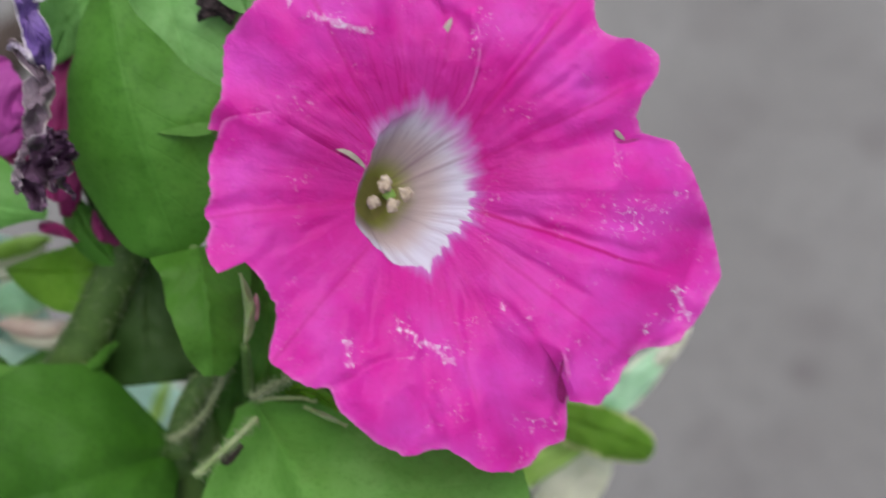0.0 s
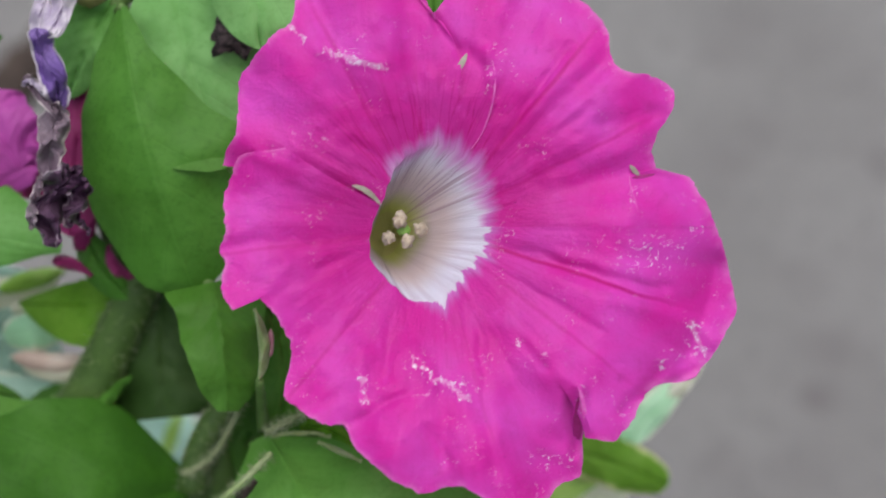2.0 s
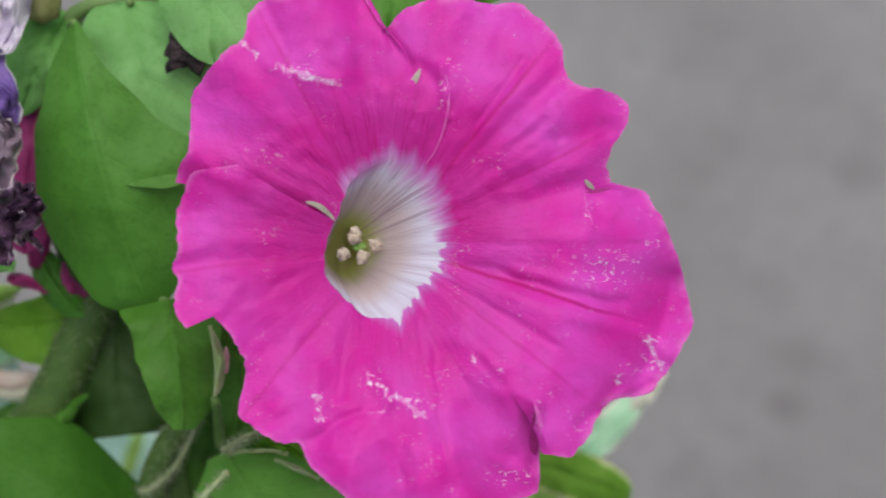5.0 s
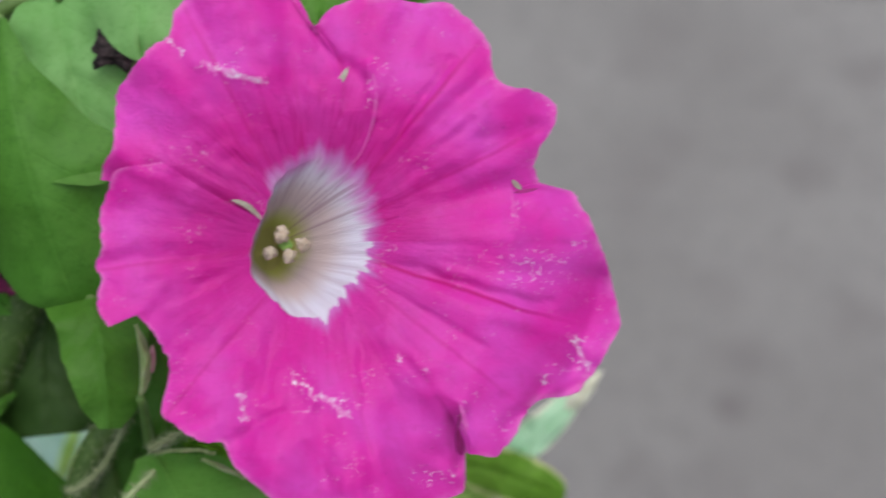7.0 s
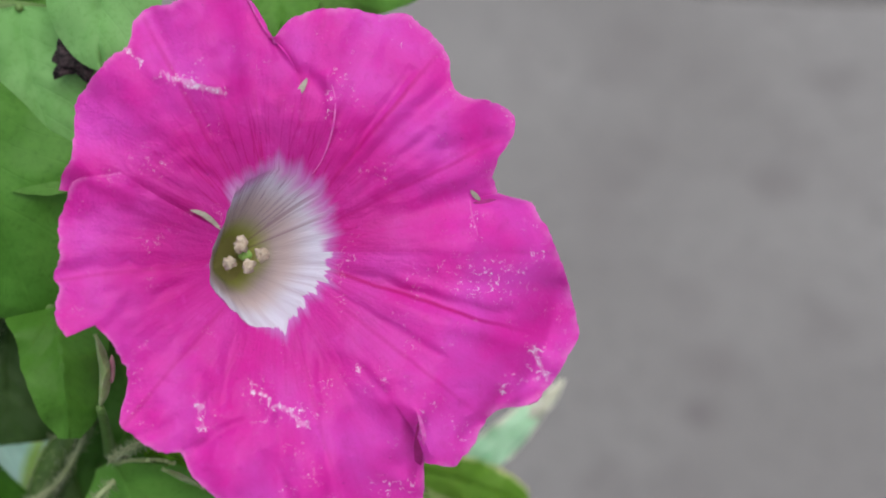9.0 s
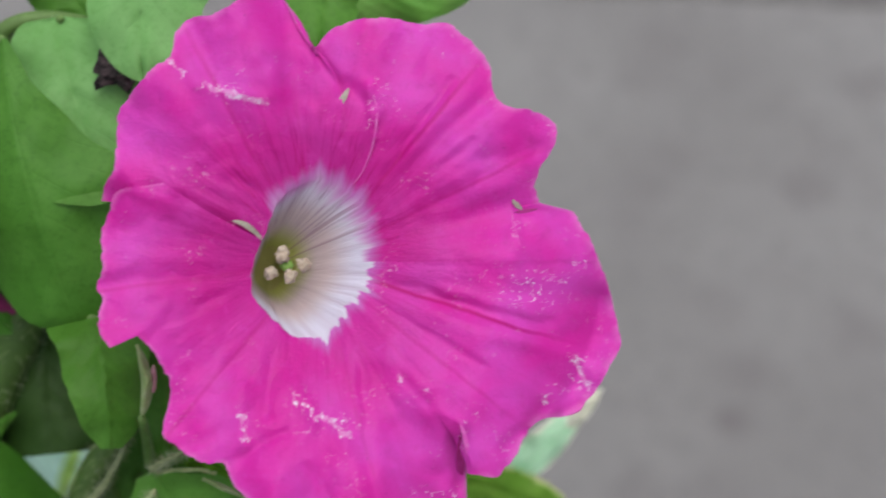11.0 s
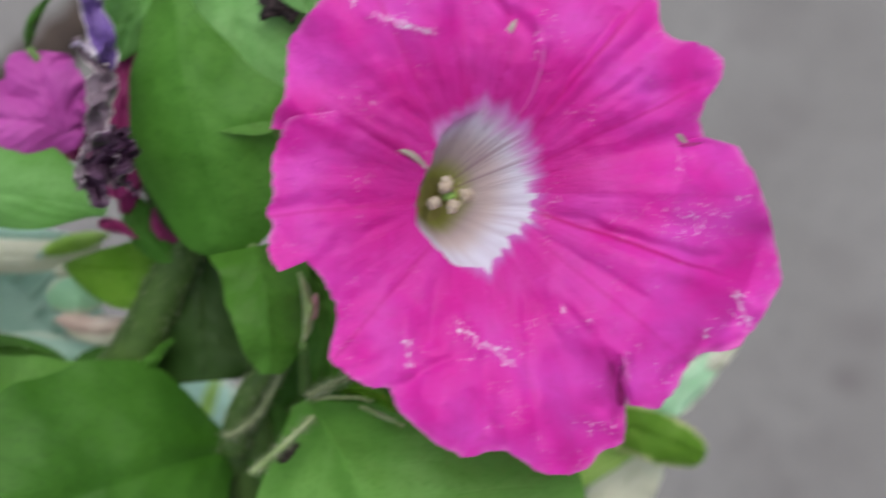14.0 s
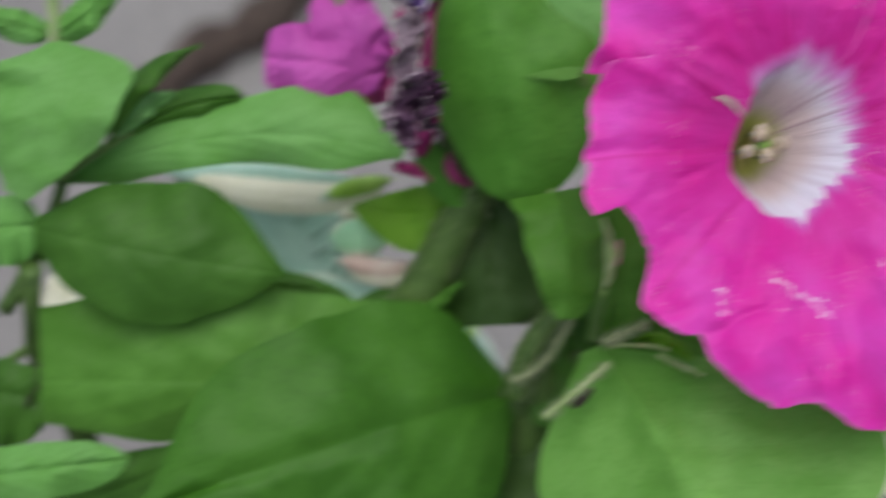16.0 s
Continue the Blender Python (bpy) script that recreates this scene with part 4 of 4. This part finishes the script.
tube("stem", line((-578, 548, 1.11), (-585, 430, 1.10), (-603, 300, 1.085)), taper(0.0012, 0.0010), STEM_GREEN, plant)
tube("stem", line((-603, 320, 1.09), (-612, 240, 1.08), (-630, 120, 1.07)), taper(0.0013, 0.0010), STEM_PALE, plant)
tube("stem", line((-585, 545, 1.125), (-520, 500, 1.12), (-446, 453, 1.12)), taper(0.0010, 0.0007), STEM_GREEN, plant)
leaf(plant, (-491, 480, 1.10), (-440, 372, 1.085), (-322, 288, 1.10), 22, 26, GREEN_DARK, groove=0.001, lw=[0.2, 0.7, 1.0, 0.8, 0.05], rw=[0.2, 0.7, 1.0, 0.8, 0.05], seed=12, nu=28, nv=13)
leaf(plant, (-470, 462, 1.115), (-418, 408, 1.11), (-360, 378, 1.12), 18, 22, GREEN_PALE, seed=67, nu=24, nv=13)
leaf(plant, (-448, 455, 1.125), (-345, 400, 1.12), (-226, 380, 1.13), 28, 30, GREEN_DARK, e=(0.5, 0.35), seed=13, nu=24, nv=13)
leaf(plant, (243, 880, 1.21), (-150, 905, 1.128), (-606, 930, 1.125), 172, 128, GREEN, "large green leaf with a sunken midrib", tuck=(0.03, 0.05), groove=0.0008, lw=[0.3, 0.8, 0.95, 1.0, 1.0, 0.98, 0.85], rw=[0.3, 0.8, 0.95, 0.95, 0.9, 0.8, 0.62], seed=14, nu=60, nv=33)
leaf(plant, (317, 891, 1.21), (13, 999, 1.108), (-430, 1175, 1.075), 245, 212, GREEN_BROAD, "broad green leaf below the stems", tuck=(0.05, 0.03), rw=[0.1, 0.82, 0.98, 1.0, 0.85, 0.55, 0.02], lw=[0.1, 0.75, 0.95, 1.0, 0.9, 0.6, 0.02], groove=0.006, seed=15, nu=60, nv=33)
leaf(plant, (470, 880, 1.25), (330, 980, 1.24), (60, 1180, 1.23), 110, 150, GREEN_DARK, e=(0.3, 0.4), seed=65, nu=50, nv=29)
leaf(plant, (448, 800, 1.13), (560, 1000, 1.045), (720, 1260, 1.02), 240, 358, GREEN_FRESH, "fresh green leaf folded along its midrib", tuck=(0.03, -0.01), lw=[0.15, 0.5, 0.8, 0.95, 1.0, 0.8, 0.05], er=(1.2, 0.5), groove=-0.006, roof=(0.05, 0.02), fade=0.3, seed=16, nu=60, nv=33)
leaf(plant, (-860, 1152, 1.085), (-626, 1105, 1.07), (-440, 1070, 1.085), 62, 52, GREEN_LIGHT, e=(0.4, 0.5), seed=17)
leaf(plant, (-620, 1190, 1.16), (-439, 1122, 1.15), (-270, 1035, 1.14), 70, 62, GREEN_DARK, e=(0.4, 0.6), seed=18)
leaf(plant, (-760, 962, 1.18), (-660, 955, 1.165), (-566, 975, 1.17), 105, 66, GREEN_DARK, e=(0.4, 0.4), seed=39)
crumpled("dead_leaf", (-548, 852, 1.17), (-588, 905, 1.165), (-612, 985, 1.17), 16, 15, DEAD, plant, "dry dark brown leaf scrap", seed=9, rough=12, size=26)
leaf(plant, (190, 560, 1.21), (110, 575, 1.20), (5, 566, 1.23), 50, 75, GREEN_YELLOW, "bright yellow-green pointed leaf", e=(0.4, 0.8), seed=19, nu=30, nv=17)
leaf(plant, (262, 490, 1.18), (260, 640, 1.19), (268, 772, 1.20), 80, 105, OLIVE_SHADED, "olive leaf beside the hairy stem, with shade in its colour", e=(0.25, 0.04), tuck=(0.03, 0.03), seed=20)
leaf(plant, (345, 532, 1.09), (366, 650, 1.06), (374, 762, 1.075), 92, 97, GREEN, "green leaf hanging beside the stem", tuck=(0.0, 0.04), groove=-0.002, roof=(0.0, 0.03), fade=0.6, lw=[0.95, 0.88, 0.8, 0.74, 0.68, 0.62, 0.54, 0.44, 0.2], rw=[0.95, 0.93, 0.9, 0.83, 0.75, 0.69, 0.61, 0.5, 0.22], seed=21)
leaf(plant, (400, 520, 1.14), (470, 630, 1.13), (470, 790, 1.15), 60, 75, GREEN, e=(0.3, 0.3), seed=22)
leaf(plant, (430, 830, 1.21), (520, 770, 1.20), (680, 800, 1.20), 90, 60, GREEN, e=(0.3, 0.4), seed=26)
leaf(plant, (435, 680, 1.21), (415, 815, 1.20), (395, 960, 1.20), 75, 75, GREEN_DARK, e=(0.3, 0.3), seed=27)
leaf(plant, (400, 880, 1.25), (440, 1000, 1.22), (500, 1200, 1.2), 150, 150, OLIVE_SHADED, e=(0.25, 0.3), seed=37)
leaf(plant, (130, 790, 1.19), (165, 740, 1.18), (204, 698, 1.18), 12, 16, GREEN, e=(0.3, 0.6), seed=38, nu=24, nv=13)
leaf(plant, (20, 770, 1.24), (100, 750, 1.23), (180, 760, 1.23), 30, 40, GREEN_DARK, e=(0.3, 0.3), seed=28)
leaf(plant, (505, 792, 1.09), (550, 790, 1.08), (600, 822, 1.08), 14, 16, GREEN_YELLOW, seed=23, nu=18, nv=9)
pad("bud", at(452, 640, 1.045), 14 * UNIT, (0.42, 1.9, 0.5), BUD, plant, "small flower bud tinged pink", seed=4, rough=0.1)
leaf(plant, (430, 706, 1.045), (438, 645, 1.035), (422, 578, 1.045), 12, 8, SEPAL, name="sepal", groove=0.0, nu=22, nv=11, seed=29)
leaf(plant, (536, 816, 1.07), (572, 832, 1.06), (614, 851, 1.05), 5, 6, SEPAL, groove=0.0, name="sepal", nu=22, nv=11, seed=62)
leaf(plant, (455, 806, 1.085), (505, 800, 1.08), (560, 806, 1.08), 3, 4, SEPAL, groove=0.0, name="sepal", nu=22, nv=11, seed=63)
downy(line((296, 872, 1.15), (352, 836, 1.14), (398, 752, 1.13)), taper(0.0006, 0.0005), STEM_OLIVE, plant, 200, "thin pale downy stalk", seed=2)
downy(line((343, 941, 1.08), (398, 891, 1.075), (454, 835, 1.075)), taper(0.0007, 0.0005), STEM_PALE, plant, 260, seed=3)
tube("stem", line((398, 912, 1.085), (412, 901, 1.08), (426, 884, 1.08)), taper(0.0009, 0.0005), DEAD, plant, "dark dry side of a stalk", rough=0.4)
downy(line((446, 800, 1.09), (476, 782, 1.08), (520, 760, 1.07)), taper(0.0006, 0.0004), STEM_OLIVE, plant, 220, seed=4)
downy(line((312, 900, 1.18), (340, 800, 1.17), (405, 720, 1.16)), taper(0.0026, 0.0022), STEM, plant, 420, seed=5)


pad("dead_leaf", at(391, 84, 1.070), 42 * UNIT, (1.0, 1.05, 0.35), CRUMBS, plant, "crumbled blackish dead leaf", seed=6, rough=0.7)
pad("calyx", at(128, 8, 1.10), 34 * UNIT, (1.0, 1.1, 0.7), CALYX, plant, "yellowish green calyx of a spent flower", seed=12, rough=0.25)
# withered flower that hangs beside the leaf
wither = crumpled("withered_flower", (82, -80, 1.08), (86, 5, 1.06), (62, 96, 1.05), 24, 24, PALE_LILAC, plant, "withered lilac flower shrivelled to dark purple at its end", seed=1, rough=7, size=40)
crumpled("petal", (64, -40, 1.07), (46, 40, 1.06), (28, 115, 1.055), 18, 24, PALE_LILAC, wither, seed=2, rough=8, size=40)
crumpled("petal", (42, 78, 1.05), (58, 150, 1.04), (84, 225, 1.05), 32, 29, VIOLET, wither, "violet withered petal with a pale rim", seed=3, rough=11, size=38)
crumpled("petal", (12, 165, 1.055), (40, 190, 1.05), (78, 245, 1.05), 12, 12, ASH, wither, seed=4, rough=7, size=30)
crumpled("petal", (82, 220, 1.05), (60, 275, 1.05), (66, 345, 1.05), 25, 21, ASH, wither, "ash-grey withered petal", seed=5, rough=14, size=30)
crumpled("petal", (82, 322, 1.05), (62, 388, 1.045), (45, 466, 1.05), 28, 27, DUSK, wither, "shrivelled dark purple petal end", seed=6, rough=19, size=22)
crumpled("petal", (98, 322, 1.055), (108, 370, 1.05), (88, 430, 1.05), 14, 13, DUSK, wither, seed=7, rough=18, size=18)
crumpled("petal", (40, 340, 1.05), (30, 395, 1.045), (20, 440, 1.05), 8, 7, ASH, wither, seed=8, rough=10, size=18)
crumpled("petal", (95, 400, 1.06), (112, 425, 1.055), (128, 448, 1.06), 9, 8, DUSK, wither, seed=10, rough=12, size=16)
crumpled("petal", (10, 182, 1.05), (28, 176, 1.045), (58, 212, 1.05), 5, 5, PALE_LILAC, wither, "pale curled petal rim", seed=11, rough=5, size=24)

leaf(plant, (-66, 182, 1.13), (-58, 136, 1.12), (-28, 92, 1.13), 10, 12, GREEN_DARK, seed=70, nu=20, nv=9)

# leaf stalks that join the leaves to the stems
def petiole(parent, base, joint, deep=0.015, r=0.0007, mat=STEM_GREEN):
    middle = [(p + q) / 2 for p, q in zip(base, joint)]
    middle[2] += deep
    return tube("petiole", line(base, middle, joint, 10), taper(r, 1.5 * r, 10), mat, parent, sides=8)


for base, joint in [((186, 42, 1.07), (178, 50, 1.13)), ((285, 6, 1.095), (270, 10, 1.13)), ((372, 316, 1.057), (590, 590, 1.215)), ((500, -188, 1.075), (510, -120, 1.13)),
                    ((760, -52, 1.13), (768, -160, 1.14)), ((-858, 1152, 1.085), (-795, 1140, 1.15)), ((345, 534, 1.09), (232, 518, 1.165)), ((-66, 182, 1.13), (158, 425, 1.18)),
                    ((82, -78, 1.08), (172, 45, 1.13)), ((432, 708, 1.045), (440, 790, 1.15)), ((-620, 1188, 1.16), (-560, 1175, 1.20)), ((-759, 964, 1.18), (-610, 860, 1.19)),
                    ((-268, 748, 1.19), (85, 800, 1.22)), ((-491, 478, 1.10), (-520, 500, 1.12))]:
    petiole(plant, base, joint)

# flower behind
leaf(plant, (205, 560, 1.16), (150, 500, 1.155), (118, 425, 1.17), 30, 34, GREEN_MID, name="sepal", seed=64, nu=30, nv=17)
rear = tube("flower", line((120, 470, 1.17), (115, 400, 1.16), (100, 340, 1.15)), taper(0.0018, 0.0034), RED_PINK, plant, "mauve-pink petunia flower seen from the side")
loose_petal(rear, (40, 322, 1.15), (-88, 312, 1.13), (-186, 304, 1.14), 72, 66, PINK_BACK, e=(0.3, 0.22), seed=31)
loose_petal(rear, (10, 330, 1.145), (-36, 250, 1.13), (-50, 186, 1.14), 68, 64, PINK_BACK, e=(0.3, 0.22), seed=36)
loose_petal(rear, (0, 330, 1.15), (18, 272, 1.14), (40, 240, 1.145), 44, 42, PINK_BACK, e=(0.3, 0.22), seed=69)
loose_petal(rear, (95, 450, 1.13), (106, 310, 1.12), (122, 150, 1.13), 66, 60, RED_PINK, e=(0.5, 0.3), seed=32)
loose_petal(rear, (120, 330, 1.17), (40, 340, 1.16), (-5, 345, 1.16), 50, 40, RED_PINK, e=(0.5, 0.3), seed=33)
loose_petal(rear, (134, 520, 1.145), (100, 500, 1.14), (64, 494, 1.15), 13, 12, RED_PINK, e=(0.9, 0.4), seed=34)
loose_petal(rear, (163, 466, 1.145), (176, 502, 1.14), (206, 522, 1.15), 13, 10, RED_PINK, e=(0.7, 0.5), seed=35)

# ---- variegated plant ----
root2 = at(60, 760, 1.5)
root2.z = 0.0
var = tagged(empty("variegated_plant", root2), "plant with grey-green leaves edged in cream", "plant")
tube("stem", [root2 - Vector((0, 0, 0.01)), root2 + Vector((0.0, -0.005, 0.12)), at(90, 900, 1.42), at(60, 720, 1.38)], [0.003, 0.0028, 0.0025, 0.0018], STEM, var)
tube("stem", line((60, 730, 1.37), (-120, 640, 1.36), (-370, 478, 1.31)), taper(0.0014, 0.0007), STEM_GREEN, var)
tube("stem", line((60, 730, 1.37), (120, 760, 1.5), (200, 765, 1.70)), taper(0.0014, 0.0007), STEM_GREEN, var)
CALM = dict(lumpy=0.0015, wave=0.002, groove=0.001)
leaf(var, (-190, 520, 1.34), (-75, 608, 1.33), (75, 690, 1.34), 105, 95, SAGE, "grey-green leaf", e=(0.35, 0.35), seed=43, **CALM)
leaf(var, (-352, 505, 1.315), (-170, 514, 1.30), (25, 512, 1.31), 26, 27, SAGE, seed=41, **CALM)
leaf(var, (-285, 522, 1.29), (-95, 552, 1.28), (80, 526, 1.29), 32, 34, CREAM, "cream leaf", seed=42, **CALM)
leaf(var, (-32, 545, 1.275), (28, 524, 1.27), (88, 510, 1.28), 18, 16, LEMON, seed=46, **CALM)
leaf(var, (-12, 578, 1.27), (22, 572, 1.265), (62, 554, 1.27), 13, 13, CREAM, seed=68, **CALM)
leaf(var, (-22, 630, 1.265), (27, 619, 1.25), (80, 626, 1.265), 35, 36, MINT, e=(0.45, 0.45), seed=44, **CALM)
leaf(var, (-10, 662, 1.26), (75, 676, 1.25), (156, 668, 1.26), 16, 20, BLUSH, seed=45, **CALM)
leaf(var, (10, 678, 1.265), (90, 690, 1.255), (158, 680, 1.265), 20, 18, CREAM, seed=55, **CALM)
leaf(var, (-132, 708, 1.30), (-8, 735, 1.29), (158, 728, 1.30), 46, 44, SAGE, seed=56, **CALM)
leaf(var, (-515, 700, 1.31), (-520, 783, 1.30), (-512, 870, 1.31), 50, 48, CREAM, "cream leaf edge behind green leaves", seed=47)
leaf(var, (180, 750, 1.72), (265, 795, 1.70), (360, 860, 1.72), 60, 64, SAGE, seed=48)
leaf(var, (262, 860, 1.60), (278, 805, 1.59), (300, 745, 1.60), 13, 13, LEMON, seed=49)

for base, joint in [((-284, 522, 1.29), (-330, 505, 1.32)), ((-31, 545, 1.275), (-120, 640, 1.36)), ((-11, 578, 1.27), (-80, 660, 1.362)), ((-21, 630, 1.265), (-60, 672, 1.365)),
                    ((-9, 663, 1.26), (0, 702, 1.37)), ((10, 678, 1.265), (30, 716, 1.37)), ((-131, 708, 1.30), (-20, 694, 1.366)), ((-515, 702, 1.31), (-368, 480, 1.312)),
                    ((262, 858, 1.60), (202, 766, 1.70)), ((135, 672, 1.25), (60, 728, 1.37))]:
    petiole(var, base, joint, r=0.0005, mat=STALK_SAGE)

root3 = at(1000, 980, 1.6)
root3.z = 0.0
var2 = tagged(empty("variegated_plant", root3), "small plant with mint and cream leaves under the bloom", "plant")
tube("stem", [root3 - Vector((0, 0, 0.01)), root3 + Vector((0.0, -0.005, 0.1)), at(960, 980, 1.45), at(985, 860, 1.38)], [0.0025, 0.0022, 0.002, 0.0014], STEM, var2)
leaf(var2, (1040, 830, 1.37), (1120, 775, 1.36), (1202, 686, 1.38), 26, 40, MINT, "mint-green leaf with a cream tip", seed=51)
leaf(var2, (965, 822, 1.35), (1065, 848, 1.34), (1162, 888, 1.36), 46, 46, LIME, "green leaf with a yellowish tip", e=(0.4, 0.4), seed=52)
leaf(var2, (880, 975, 1.375), (965, 905, 1.365), (1048, 868, 1.375), 26, 34, LEMON, "lemon-green leaf", e=(0.5, 0.5), seed=54)
leaf(var2, (1160, 738, 1.372), (1194, 706, 1.360), (1226, 662, 1.366), 12, 20, CREAM, "cream end of the mint leaf", e=(0.4, 0.7), seed=57, nu=24, nv=13)
leaf(var2, (950, 1020, 1.40), (1012, 942, 1.39), (1066, 868, 1.40), 58, 48, CREAM, "cream leaf", e=(0.5, 0.4), seed=53)

for base, joint in [((1040, 830, 1.37), (990, 870, 1.385)), ((966, 822, 1.35), (984, 870, 1.385)), ((950, 1018, 1.40), (962, 972, 1.45)), ((881, 975, 1.375), (962, 960, 1.44))]:
    petiole(var2, base, joint, deep=0.004, r=0.0006)

# ---- on the ground ----
def on_ground(a, b, z=0.0):
    """The place on the ground behind (a, b) of the bloom's face."""
    eye = BASE.translation
    way = at(a, b) - eye
    return eye + way * ((z - eye.z) / way.z)


twig_a, twig_b = on_ground(110, 85, 0.008), on_ground(-228, 325, 0.010)
twig = tube("twig", [twig_a.lerp(twig_b, i / 15) + Vector((0, 0.006 * math.sin(i * 0.7), 0)) for i in range(16)], [0.0115 + 0.002 * math.sin(i * 1.3) for i in range(16)], BARK, None, sides=14, rough=0.4)
tagged(twig, "dark brown twig lying on the concrete", "twig")


def strip(name, p, q, wide, mat, z=0.004):
    """A worn joint in the concrete filled with dirt: a narrow uneven ribbon."""
    n = 40
    bm = bmesh.new()
    side = (q - p).cross(Vector((0, 0, 1))).normalized()
    rows = []
    for i in range(n):
        c = p.lerp(q, i / (n - 1))
        w = wide * (1 + 0.5 * noise.noise(Vector((i * 0.35, 0, 0))))
        rows.append([bm.verts.new((*(c + side * w * o).xy, z if abs(o) < 1 else 0.0)) for o in (-1, -0.6, 0.6, 1)])
    for r0, r1 in zip(rows, rows[1:]):
        for j in range(3):
            bm.faces.new((r0[j], r0[j + 1], r1[j + 1], r1[j]))
    bmesh.ops.recalc_face_normals(bm, faces=bm.faces)
    mesh = bpy.data.meshes.new(name)
    bm.to_mesh(mesh)
    bm.free()
    return part(name, mesh, mat, None)


DIRT = plain_material("grey_dirt", (0.10, 0.095, 0.095), (0.15, 0.145, 0.145), 60.0, 0.95)
tagged(strip("joint", Vector((0.10, 0.637, 0)), Vector((0.75, 0.592, 0)), 0.008, DIRT), "dirt-filled joint across the concrete", "joint", kind="structure")
